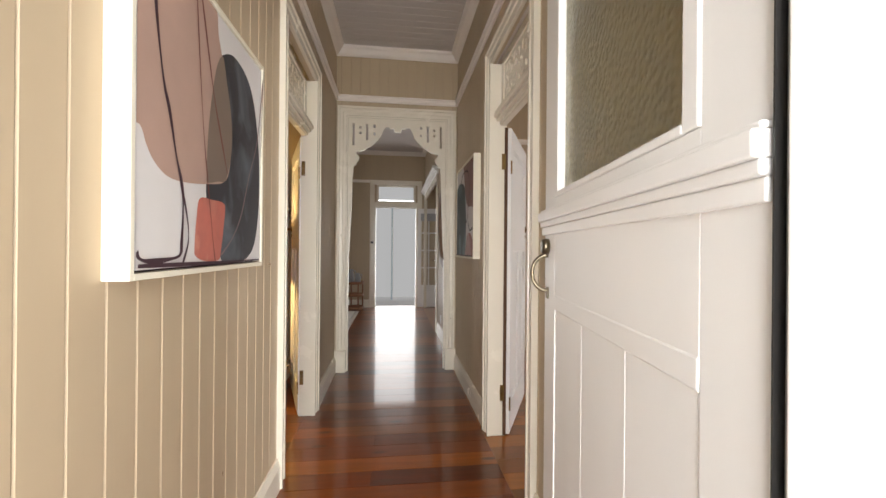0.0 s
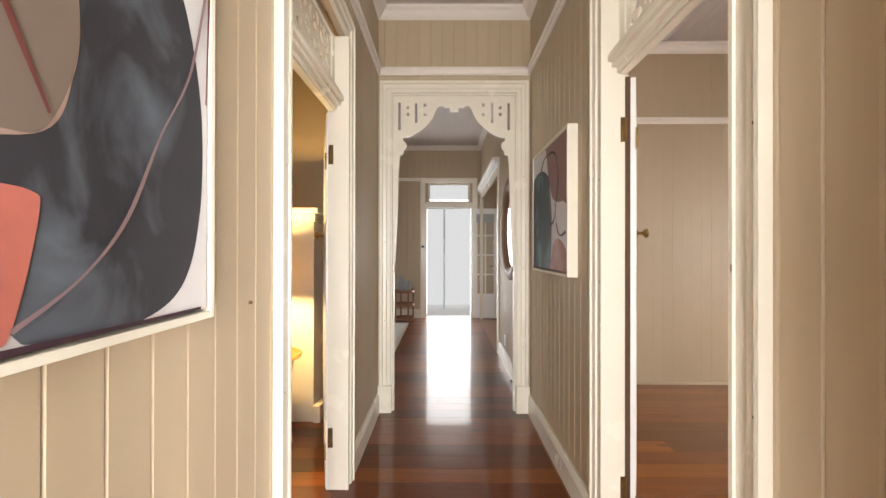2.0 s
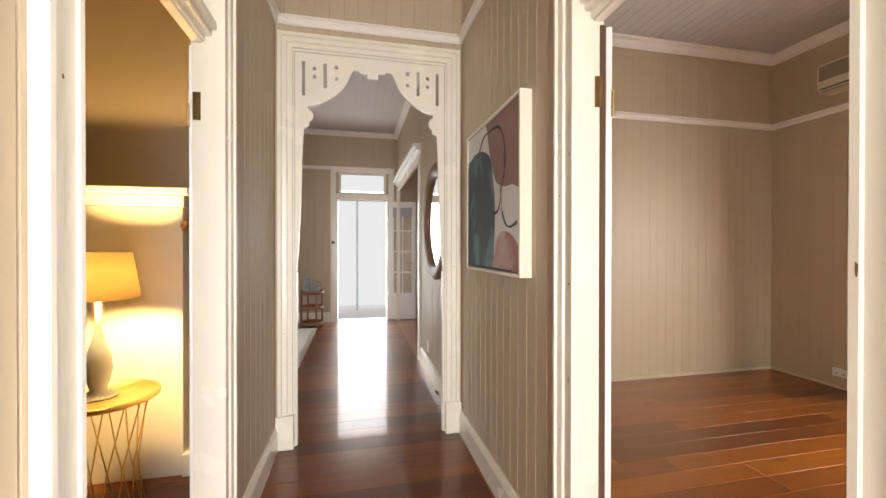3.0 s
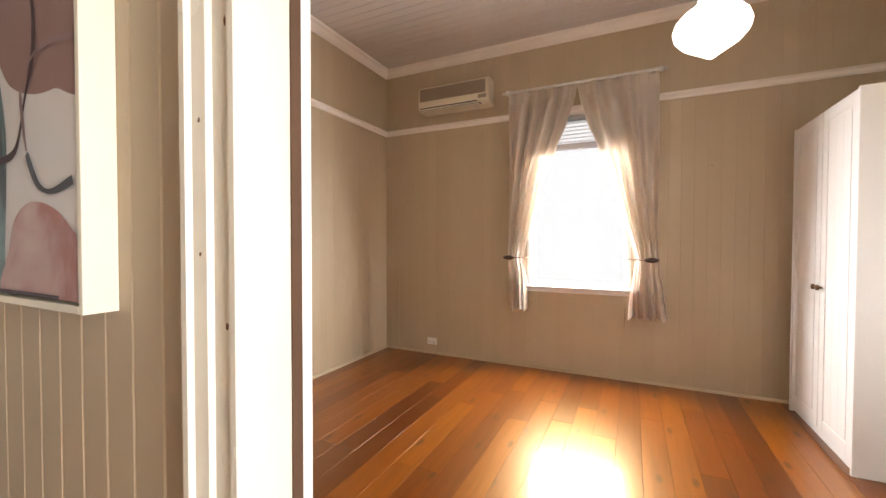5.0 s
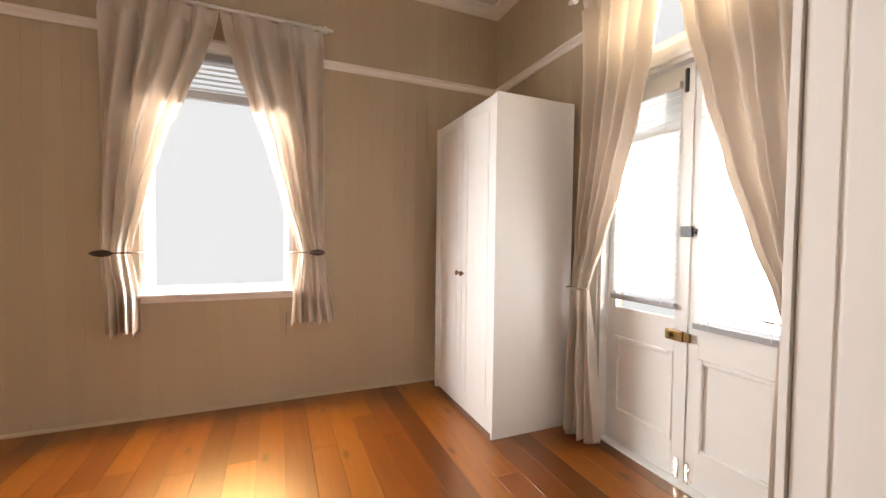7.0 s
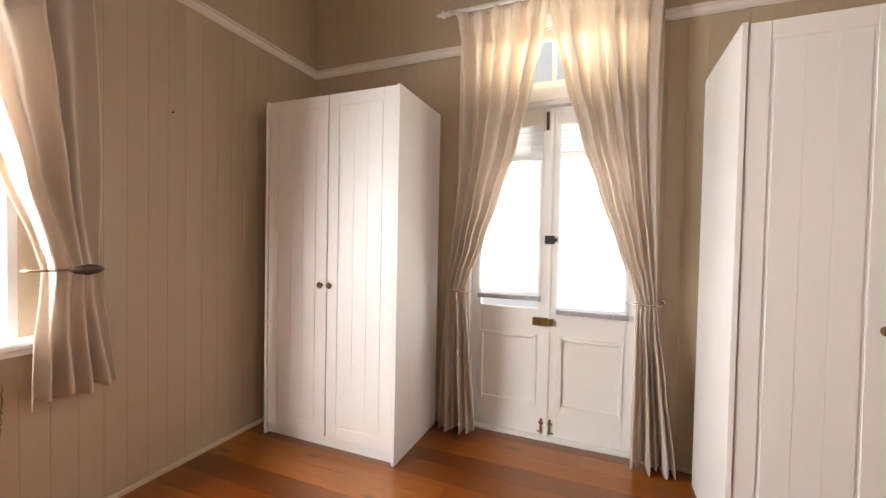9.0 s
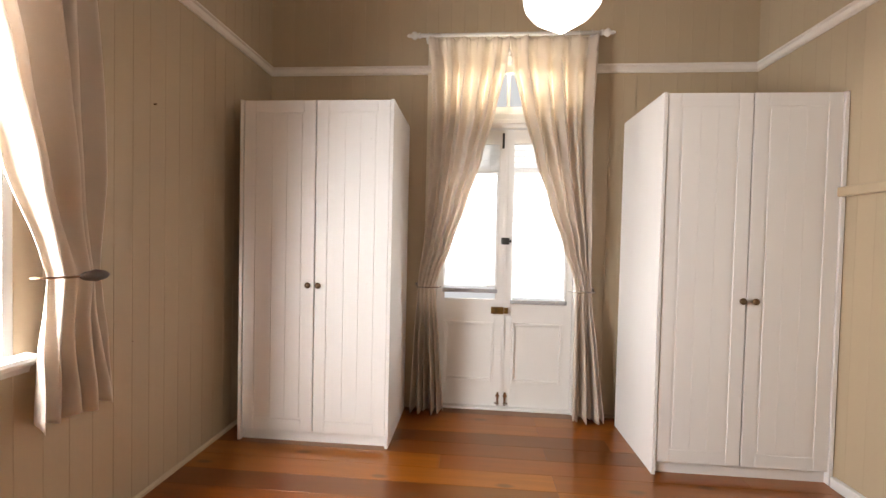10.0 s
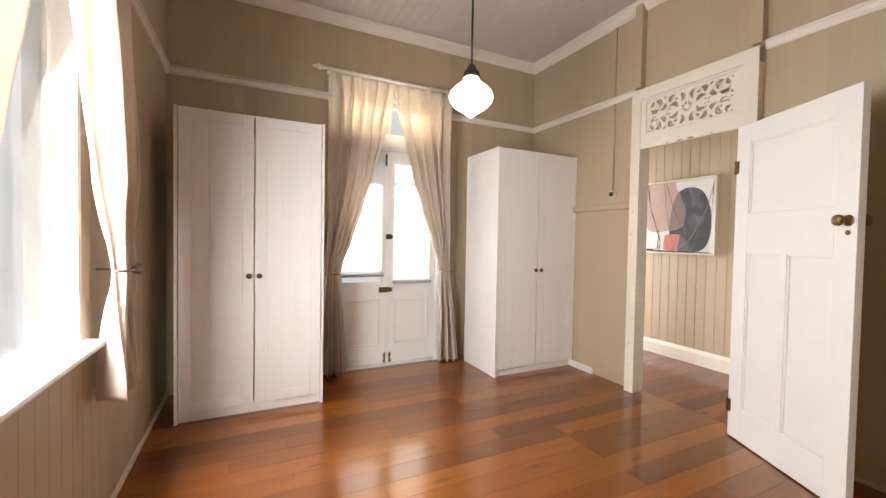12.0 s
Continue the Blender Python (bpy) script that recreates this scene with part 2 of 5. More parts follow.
def cells(u0, u1, z0, z1, holes):
    """Rectangles that fill a wall round its holes (u0, u1, z0, z1)."""
    cuts = sorted({u0, u1, *(c for h in holes for c in h[:2] if u0 < c < u1)})
    out = []
    for a, b in zip(cuts, cuts[1:]):
        z = z0
        for h in sorted((h for h in holes if h[0] < (a + b) / 2 < h[1]), key=lambda h: h[2]):
            if h[2] > z:
                out.append((a, b, z, h[2]))
            z = max(z, h[3])
        if z < z1:
            out.append((a, b, z, z1))
    return out


def wall(name, axis, u0, u1, t0, t1, z1, holes, label, mat=None):
    bm = boxes(*(along(axis, a, b, t0, t1, c, d) for a, b, c, d in cells(u0, u1, 0, z1, holes)))
    return structure(name, bm, mat or WALL, label, "wall")


BOARDS = {}


def boards(parent, axis, face, sign, u0, u1, z0, z1, holes, pitch=0.0905, mat=None, groove=0.004):
    """Upright tongue and groove boards with V joints, each 9 mm proud of the wall's face."""
    for a, b, c, d in cells(u0, u1, z0, z1, holes):
        n = max(1, round((b - a) / pitch))
        w = (b - a) / n
        for i in range(n):
            key = (axis, sign, round(w, 3), round(d - c, 3), (mat or WALL).name, groove)
            if key not in BOARDS:
                bm = bmesh.new()
                g = groove
                prof = ((0.0, 0.0), (0.0, 0.009 - g), (g, 0.009), (w - g, 0.009), (w, 0.009 - g), (w, 0.0))
                ends = []
                for z in (0, d - c):
                    ends.append([bm.verts.new((u, sign * t, z) if axis == "x" else (sign * t, u, z)) for u, t in prof])
                for j in range(5):
                    bm.faces.new((ends[0][j], ends[0][j + 1], ends[1][j + 1], ends[1][j]))
                bm.faces.new(ends[0])
                bm.faces.new(ends[1])
                bmesh.ops.recalc_face_normals(bm, faces=bm.faces)
                me = bpy.data.meshes.new("board")
                bm.to_mesh(me)
                bm.free()
                me.materials.append(mat or WALL)
                BOARDS[key] = me
            ob = new("board", BOARDS[key])
            ob.location = (a + i * w, face, c) if axis == "x" else (face, a + i * w, c)
            ob.parent = parent


# ---- large structure ----
X0, X1 = 0.58, 4.009          # bedroom, west and east
Y0, Y1 = 0.09, 4.306           # bedroom, south and north
HALL_W, HALL_E = -0.609, 0.574   # hall walls
ZC, ZH = 3.145, 3.085          # ceilings: bedroom, hall
YA, YF = 3.664, 7.84           # archway wall, back wall
FY = 0.12                      # inner face of the front wall
RDOOR = (1.512, 2.235, 0.0, 1.955)
LDOOR = (1.905, 2.66, 0.0, 1.955)
FAN_R = (1.555, 2.19, 2.06, 2.325)
FAN_L = (1.95, 2.615, 2.06, 2.325)
WIN = (1.755, 2.665, 0.8, 2.42)
FREN = (1.735, 2.765, 0.0, 2.6)
FARD = (-0.445, 0.413, 0.0, 2.01)
FARF = (-0.405, 0.373, 2.11, 2.46)
SIDE = (5.45, 7.72, 0.0, 2.16)

east = wall("wall_east", "y", -0.13, Y1 + 0.15, X1, X1 + 0.14, ZC, [WIN], "beige painted tongue-and-groove wall with a window")
south = wall("wall_south", "x", HALL_E, X1, -0.11, Y0, ZC, [FREN], "beige painted board wall with french doors")
north = wall("wall_north", "x", X0, X1, Y1, Y1 + 0.12, ZC, [], "beige painted tongue-and-groove wall")
west = wall("wall_west", "y", Y0, YF, HALL_E, X0, ZC, [(RDOOR[0] - 0.02, RDOOR[1] + 0.02, 0, 2.35), SIDE], "thin board wall between hall and bedroom")
hall_west = wall("wall_hall_west", "y", FY, YA + 0.07, HALL_W - 0.03, HALL_W, ZC, [(LDOOR[0] - 0.02, LDOOR[1] + 0.02, 0, 2.35)], "thin beige board wall of the hall")
arch_wall = wall("wall_arch", "x", HALL_W, HALL_E, YA, YA + 0.07, ZC, [(-0.49, 0.454, 0.0, 2.44)], "beige board wall over the hall archway")
far_wall = wall("wall_far", "x", -3.2, HALL_E, YF, YF + 0.17, ZC, [FARD, FARF], "beige wall with the back door")
front = wall("wall_front", "x", -3.2, HALL_E, FY - 0.23, FY, ZC, [(-0.58, 0.335, 0.0, 2.5)], "front wall round the entrance")
living_west = wall("wall_living_west", "y", FY, YF + 0.17, -3.2, -3.1, ZC, [(4.8, 6.0, 0.8, 2.2)], "plain beige wall")
living_south = wall("wall_living_south", "x", -3.1, HALL_W - 0.03, YA, YA + 0.07, ZC, [], "plain beige wall")
annex_east = wall("wall_annex_east", "y", Y1 + 0.12, YF + 0.17, 2.6, 2.7, ZC, [], "plain beige wall of a side room")
annex_north = wall("wall_annex_north", "x", HALL_E, 2.6, YF, YF + 0.17, ZC, [(1.1, 2.1, 0.85, 2.1)], "plain beige wall of a side room")

# floors: a dark bed below the boards
structure("floor", boxes((-3.2, 4.15, -0.11, YF + 0.17, -0.06, -0.022)), DARK, "dark bearers below the floor boards", "floor")
structure("verandah_floor", boxes((-3.4, 4.3, -2.3, -0.11, -0.08, -0.022)), CONCRETE, "painted verandah deck at the entrance", "floor")
# back deck coloured near white: the daylight glare on it is in the colour
structure("back_verandah_floor", boxes((-3.4, 4.3, YF + 0.17, 9.8, -0.12, -0.03)), material("deck white with daylight glare", (0.8, 0.8, 0.8), 0.6, 0.05, 4), "painted deck behind the back door", "floor")
structure("ground", boxes((-400, 400, -400, 400, -0.9, -0.8)), material("garden lawn", (0.09, 0.12, 0.04), 0.9, 0.3, 3), "lawn round the house", "ground")


def ceiling(name, x0, x1, y0, y1, z, axis, pitch, label):
    """A lined ceiling: boards with V joints in one mesh, below a slab."""
    bm = boxes((x0, x1, y0, y1, z + 0.012, z + 0.06))
    u0, u1 = (y0, y1) if axis == "x" else (x0, x1)
    n = round((u1 - u0) / pitch)
    w = (u1 - u0) / n
    for i in range(n):
        a = u0 + i * w
        prof = [(a, z + 0.012), (a, z + 0.004), (a + 0.003, z), (a + w - 0.003, z), (a + w, z + 0.004), (a + w, z + 0.012)]
        ends = [[bm.verts.new((e, u, h) if axis == "x" else (u, e, h)) for u, h in prof] for e in ((x0, x1) if axis == "x" else (y0, y1))]
        for j in range(5):
            bm.faces.new((ends[0][j], ends[0][j + 1], ends[1][j + 1], ends[1][j]))
    return structure(name, bm, CEIL, label, "ceiling")


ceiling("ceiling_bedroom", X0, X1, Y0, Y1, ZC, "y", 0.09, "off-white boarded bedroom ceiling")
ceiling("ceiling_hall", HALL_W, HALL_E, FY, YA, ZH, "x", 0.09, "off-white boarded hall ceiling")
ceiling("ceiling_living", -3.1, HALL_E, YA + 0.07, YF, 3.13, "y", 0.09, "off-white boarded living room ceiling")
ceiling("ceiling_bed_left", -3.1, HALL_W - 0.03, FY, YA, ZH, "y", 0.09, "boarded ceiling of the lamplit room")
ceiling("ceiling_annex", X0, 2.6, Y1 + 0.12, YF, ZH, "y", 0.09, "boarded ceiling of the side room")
structure("roof", boxes((-3.4, 4.25, -0.15, 8.1, ZC + 0.07, ZC + 0.2)), GREY, "plain roof slab over the house", "roof")

CORN = lambda z: [(0, z), (0.075, z), (0.07, z - 0.018), (0.05, z - 0.03), (0.028, z - 0.06), (0.01, z - 0.075), (0, z - 0.08)]
RAIL = lambda z: [(0, z - 0.028), (0.012, z - 0.028), (0.02, z - 0.015), (0.018, z + 0.012), (0.03, z + 0.018), (0.03, z + 0.026), (0, z + 0.026)]
SKIRT = lambda h: [(0, 0), (0.02, 0), (0.02, h - 0.035), (0.012, h - 0.012), (0.008, h), (0, h)]
BEAD = [(0, 0), (0.016, 0), (0.014, 0.012), (0.004, 0.02), (0, 0.02)]
b = 0.009


def room_loop(x0, x1, y0, y1):
    return [(x0, y0, 1, 1), (x1, y0, -1, 1), (x1, y1, -1, -1), (x0, y1, 1, -1)]


def trim(name, bm, label, mat=TRIM, category="trim"):
    return structure(name, bm, mat, label, category)


trim("cornice_bedroom", sweep_profile(CORN(ZC), room_loop(X0 + b, X1 - b, Y0 + b, Y1 - b), True), "white timber cornice round the bedroom", RAILP, "cornice")
trim("cornice_hall", sweep_profile(CORN(ZH), room_loop(HALL_W + b, HALL_E - b, FY, YA - b), True), "white timber cornice along the hall", RAILP, "cornice")
trim("cornice_living", sweep_profile(CORN(3.13), room_loop(-3.1, HALL_E, YA + 0.07, YF), True), "white timber cornice in the living room", RAILP, "cornice")
# picture rails
PR = 2.44
trim("picture_rail_bedroom_east", sweep_profile(RAIL(PR), [(X1 - b, Y0 + b, -1, 1), (X1 - b, Y1 - b, -1, -1), (X0 + b, Y1 - b, 1, -1), (X0 + b, RDOOR[1] + 0.09, 1, 0)]), "white picture rail", RAILP, "picture rail")
trim("picture_rail_bedroom_south", sweep_profile(RAIL(PR), [(X1 - b, Y0 + b, -1, 1), (X0 + b, Y0 + b, 1, 1), (X0 + b, RDOOR[0] - 0.09, 1, 0)]), "white picture rail", RAILP, "picture rail")
trim("picture_rail_hall", sweep_profile(RAIL(2.607), [(HALL_W + b, FY, 1, 0), (HALL_W + b, YA - b, 1, -1), (HALL_E - b, YA - b, -1, -1), (HALL_E - b, FY, -1, 0)]), "white picture rail along the hall", RAILP, "picture rail")
trim("picture_rail_far", sweep_profile(RAIL(2.525), [(-3.1, YF, 0, -1), (-0.54, YF, 0, -1)]), "white picture rail on the far wall", RAILP, "picture rail")
# skirtings
SK = 0.15
trim("baseboard_hall_west_a", sweep_profile(SKIRT(SK), [(HALL_W + b, FY + 0.01, 1, 0), (HALL_W + b, LDOOR[0] - 0.1, 1, 0)]), "cream skirting board", TRIM, "baseboard")
trim("baseboard_hall_west_b", sweep_profile(SKIRT(SK), [(HALL_W + b, LDOOR[1] + 0.1, 1, 0), (HALL_W + b, YA - 0.03, 1, 0)]), "cream skirting board", TRIM, "baseboard")
trim("baseboard_hall_east_a", sweep_profile(SKIRT(SK), [(HALL_E - b, FY + 0.01, -1, 0), (HALL_E - b, RDOOR[0] - 0.1, -1, 0)]), "cream skirting board", TRIM, "baseboard")
trim("baseboard_hall_east_b", sweep_profile(SKIRT(SK), [(HALL_E - b, RDOOR[1] + 0.1, -1, 0), (HALL_E - b, YA - 0.03, -1, 0)]), "cream skirting board", TRIM, "baseboard")
trim("baseboard_living", sweep_profile(SKIRT(0.16), [(HALL_E, YA + 0.08, -1, 0), (HALL_E, SIDE[0] - 0.1, -1, 0)]), "cream skirting board", TRIM, "baseboard")
trim("baseboard_far", sweep_profile(SKIRT(0.16), [(-3.1, YF, 0, -1), (-0.54, YF, 0, -1)]), "cream skirting board", TRIM, "baseboard")
trim("floor_bead_east", sweep_profile(BEAD, [(X1 - b, Y0, -1, 0), (X1 - b, Y1 - b, -1, -1), (X0 + b, Y1 - b, 1, -1), (X0 + b, RDOOR[1] + 0.1, 1, 0)]), "thin painted bead along the floor", WALL, "trim")
trim("floor_bead_south_a", sweep_profile(BEAD, [(X0 + b, Y0 + b, 0, 1), (FREN[0] - 0.1, Y0 + b, 0, 1)]), "thin painted bead along the floor", WALL, "trim")
trim("floor_bead_south_b", sweep_profile(BEAD, [(FREN[1] + 0.1, Y0 + b, 0, 1), (X1, Y0 + b, 0, 1)]), "thin painted bead along the floor", WALL, "trim")
trim("baseboard_bedroom_west", boxes((X0 + b, X0 + b + 0.03, 0.79, 1.045, 0, 0.055), bevel=0.006), "short white skirting block", WHITE, "baseboard")
trim("belt_rail", boxes((X0 + b, X0 + b + 0.04, 0.12, RDOOR[0] - 0.1, 1.495, 1.545), bevel=0.008), "beige timber belt rail across the wall", WALL, "trim")
trim("stud_south", boxes((X0 + b, 0.645, RDOOR[0] - 0.086, RDOOR[0] - 0.02, 2.455, ZC - 0.005), bevel=0.004), "beige timber stud over the door", WALL, "trim")
trim("stud_north", boxes((X0 + b, 0.645, RDOOR[1] + 0.02, RDOOR[1] + 0.09, 2.455, ZC - 0.005), bevel=0.004), "beige timber stud over the door", WALL, "trim")


def plate(outline, y0, y1, slots=()):
    """A sawn board: an outline of (x, z), with rectangular slots cut through."""
    bm = bmesh.new()
    loops = []
    for ring in (outline, *slots):
        vs = [bm.verts.new((x, y0, z)) for x, z in ring]
        loops += [bm.edges.new((vs[i], vs[(i + 1) % len(vs)])) for i in range(len(vs))]
    bmesh.ops.triangle_fill(bm, use_beauty=True, use_dissolve=False, edges=loops)
    res = bmesh.ops.extrude_face_region(bm, geom=list(bm.faces))
    bmesh.ops.translate(bm, vec=(0, y1 - y0, 0), verts=[g for g in res["geom"] if isinstance(g, bmesh.types.BMVert)])
    bmesh.ops.recalc_face_normals(bm, faces=bm.faces)
    return bm


def fretwork(t0, t1, u0, u1, z0, z1, seed):
    """A pierced board: comma-shaped holes in swirls round a rosette, the same in all four quarters."""
    rng = random.Random(seed)
    cu, cz = (u0 + u1) / 2, (z0 + z1) / 2
    hw, hh = (u1 - u0) / 2, (z1 - z0) / 2

    def comma(x, z, length, width, turn, bend):
        pts = []
        for side in (1, -1):
            for i in range(6):
                f = (i if side > 0 else 6 - i) / 6
                w = 0.5 * width * math.sin(math.pi * f ** 0.75) * side
                a = turn + bend * (f - 0.5)
                px, pz = length * (f - 0.5) * math.cos(a) - w * math.sin(a), length * (f - 0.5) * math.sin(a) + w * math.cos(a)
                pts.append((x + px, z + pz))
        return pts

    holes = []
    quarter = []
    for size, tries in ((0.078, 500), (0.055, 500), (0.036, 500), (0.02, 400)):
        for _ in range(tries):
            x, z = rng.uniform(0.0, hw), rng.uniform(0.0, hh)
            spin = math.atan2(z - 0.5 * hh, (x % (hw / 2)) - hw / 4) + math.pi / 2 + rng.uniform(-0.4, 0.4)
            c = comma(x, z, size * rng.uniform(0.85, 1.1), size * rng.uniform(0.36, 0.5), spin, rng.choice((-1.1, 1.1)))
            if any(p[0] < 0.0055 or p[1] < 0.0055 or p[0] > hw - 0.012 or p[1] > hh - 0.01 or math.hypot(*p) < 0.052 for p in c):
                continue
            if all(min(math.hypot(p[0] - q[0], p[1] - q[1]) for p in c for q in o) > 0.0115 for o in quarter):
                quarter.append(c)
    for su in (-1, 1):
        for sz in (-1, 1):
            holes += [[(cu + su * x, cz + sz * z) for x, z in c] for c in quarter]
    for i in range(8):
        a = 2 * math.pi * (i + 0.5) / 8
        holes.append([(cu + x, cz + z) for x, z in comma(0.029 * math.cos(a), 0.029 * math.sin(a), 0.026, 0.013, a, 0.0)])
    bm = plate([(u0, z0), (u1, z0), (u1, z1), (u0, z1)], t0, t1, holes)
    bmesh.ops.rotate(bm, verts=bm.verts, matrix=Matrix.Rotation(radians(90), 3, "Z"))
    for v in bm.verts:
        v.co.x = -v.co.x
    bmesh.ops.recalc_face_normals(bm, faces=bm.faces)
    return bm


def casing(u0, u1, top):
    """Three lengths of trim round an opening, mitred at the corners: pairs of functions from a width to a corner (u, z)."""
    foot = lambda u, q: (lambda w: (u + q * w, 0.0))
    corner = lambda u, q: (lambda w: (u + q * w, top + w))
    return (("architrave", (foot(u0, -1), corner(u0, -1))), ("architrave", (foot(u1, 1), corner(u1, 1))), ("architrave_head", (corner(u0, -1), corner(u1, 1))))


def cased(ends, profile, place):
    bm = bmesh.new()
    rings = []
    for end in ends:
        ring = []
        for w, t in profile:
            u, z = end(w)
            ring.append(bm.verts.new(place(u, t, z)))
        rings.append(ring)
    n = len(profile)
    for i in range(n):
        bm.faces.new((rings[0][i], rings[0][(i + 1) % n], rings[1][(i + 1) % n], rings[1][i]))
    bm.faces.new(rings[0])
    bm.faces.new(rings[1])
    bmesh.ops.recalc_face_normals(bm, faces=bm.faces)
    return bm


def door_frame(name, hole, fan, hall, room, sign, label):
    """The lined opening of an inner door, with moulded architraves to the hall, a fretwork fanlight and a moulded ledge under it."""
    y0, y1, z0, z1 = hole
    top = fan[3] + 0.12
    fr = thing(name, Matrix(), label, "door frame")
    fr["kind"] = "structure"
    lo, hi = sorted((hall, room))
    # jambs and posts to the room
    part("jamb", boxes((lo, hi, y0 - 0.022, y0, 0, top - 0.1), (lo, hi, y1, y1 + 0.022, 0, top - 0.1), bevel=0.003), TRIM, fr)
    back = sorted((hall + 0.056 * sign, room))
    part("head", boxes((*back, y0, y1, z1, fan[2]), (*back, y0, y1, fan[3], top - 0.1), bevel=0.004), TRIM, fr)
    part("fan_stile", boxes((back[0] + 0.002, back[1] - 0.002, y0, fan[0], fan[2], fan[3]), (back[0] + 0.002, back[1] - 0.002, fan[1], y1, fan[2], fan[3])), TRIM, fr)
    # architraves: one stepped profile to the hall, a plain board to the room
    for face, d, prof in ((hall, -sign, ((0, 0.0), (0, 0.02), (0.012, 0.02), (0.014, 0.014), (0.052, 0.014), (0.056, 0.022), (0.084, 0.024), (0.088, 0.032), (0.1, 0.032), (0.1, 0.0))), (room, sign, ((0, 0.0), (0, 0.008), (0.082, 0.008), (0.084, 0.006), (0.084, 0.0)))):
        for nm, ends in casing(y0, y1, top - 0.1):
            part(nm, cased(ends, prof, lambda u, t, z, f=face, dd=d: (f + dd * (t - 0.003), u, z)), TRIM, fr)
    # moulded nosing under the fanlight, between the jambs, its front flush with the hall's architrave
    led = bmesh.new()
    for z, zz, t in ((z1 + 0.004, z1 + 0.026, 0.046), (z1 + 0.026, z1 + 0.048, 0.024), (z1 + 0.048, z1 + 0.078, 0.008), (z1 + 0.078, z1 + 0.092, 0.016)):
        box(led, *sorted((hall + t * sign, hall + 0.055 * sign)), y0 + 0.001, y1 - 0.001, z, zz, bevel=0.006)
    part("ledge", led, TRIM, fr)
    mid = sum(back) / 2
    fb = fretwork(mid - 0.007, mid + 0.007, fan[0], fan[1], fan[2], fan[3], 4)
    part("fretwork", fb, TRIM, fr, "pierced scroll fretwork panel")
    return fr


door_frame("door_frame_bedroom", RDOOR, FAN_R, HALL_E - b, 0.655, 1, "cream moulded door frame with a fretwork fanlight")
door_frame("door_frame_lamplit_room", LDOOR, FAN_L, HALL_W + b, -0.69, -1, "cream moulded door frame with a fretwork fanlight")
# room-side posts beside the bedroom door
trim("post_south", boxes((X0 + b, 0.65, RDOOR[0] - 0.082, RDOOR[0] - 0.023, 0, 2.34), bevel=0.004), "cream door post towards the bedroom")
trim("post_north", boxes((X0 + b, 0.65, RDOOR[1] + 0.023, RDOOR[1] + 0.082, 0, 2.34), bevel=0.004), "cream door post towards the bedroom")

# archway trim at the end of the hall
arch = thing("archway", Matrix.Translation((-0.018, YA - 0.025, 0)), "cream timber archway with pierced brackets and a moulded frame", "archway")
arch["kind"] = "structure"
AP = [(0, 0), (0, 0.012), (0.028, 0.012), (0.032, 0.02), (0.058, 0.022), (0.062, 0.034), (0.082, 0.034), (0.082, 0)]
for nm, ends in casing(-0.484, 0.484, 2.446):
    part("pilaster" if nm == "architrave" else "head_moulding", cased(ends, AP, lambda u, t, z: (u, 0.018 - t, z)), TRIM, arch)
for side in (-1, 1):
    part("plinth_block", boxes((*sorted((side * 0.474, side * 0.578)), -0.024, 0.0165, 0, 0.205), bevel=0.004), TRIM, arch)
    part("lining", boxes((*sorted((side * 0.472, side * 0.484)), 0.019, 0.105, 0, 2.43), bevel=0.002), TRIM, arch)
part("head_lining", boxes((-0.484, 0.484, 0.019, 0.105, 2.431, 2.445)), TRIM, arch)


def bracket(s):
    """The pierced bracket that runs from the head down one side of the archway."""
    curve = [(0.0, 2.305), (0.032, 2.305), (0.034, 2.338), (0.078, 2.338), (0.082, 2.352), (0.116, 2.352), (0.134, 2.325), (0.148, 2.292), (0.165, 2.255), (0.188, 2.222), (0.23, 2.18), (0.272, 2.15), (0.325, 2.122), (0.37, 2.108),
             (0.392, 2.106), (0.394, 2.085), (0.372, 2.066), (0.362, 2.045), (0.37, 2.018), (0.388, 2.004), (0.39, 1.982), (0.418, 1.968), (0.424, 1.88), (0.432, 1.65), (0.442, 1.4), (0.452, 1.18), (0.46, 1.12), (0.462, 1.085), (0.471, 1.07), (0.471, 2.43), (0.0, 2.43)]
    outline = [(s * x, z) for x, z in curve]

    def rect(x0, x1, z0, z1):
        return [(s * x0, z0), (s * x1, z0), (s * x1, z1), (s * x0, z1)]

    slots = [rect(0.412, 0.431, 2.165, 2.377), rect(0.346, 0.366, 2.327, 2.349), rect(0.346, 0.366, 2.275, 2.297), rect(0.283, 0.303, 2.22, 2.374), rect(0.214, 0.236, 2.344, 2.37), rect(0.214, 0.234, 2.272, 2.294)]
    return plate(outline, 0.03, 0.052, slots)


for s in (-1, 1):
    part("bracket", bracket(s), TRIM, arch, "pierced sawn timber bracket")
    part("lower_strip", boxes((*sorted((s * 0.46, s * 0.4715)), 0.028, 0.07, 0.0, 1.068)), TRIM, arch)

# wall boards
H4 = [(RDOOR[0] - 0.022, RDOOR[1] + 0.022, 0, 2.35)]
boards(east, "y", X1, -1, Y0, Y1, 0, ZC, [WIN], groove=0.0014)
boards(south, "x", Y0, 1, X0, X1, 0, ZC, [(FREN[0], FREN[1], 0, 2.6)], groove=0.0016)
boards(north, "x", Y1, -1, X0, X1, 0, ZC, [], groove=0.0009)
boards(west, "y", X0, 1, Y0, Y1, 0, ZC, H4, groove=0.0006)
boards(west, "y", HALL_E, -1, FY, YA, 0, ZH, H4)
boards(hall_west, "y", HALL_W, 1, 0.185, YA, 0, ZH, [(LDOOR[0] - 0.022, LDOOR[1] + 0.022, 0, 2.35)], 0.0943)
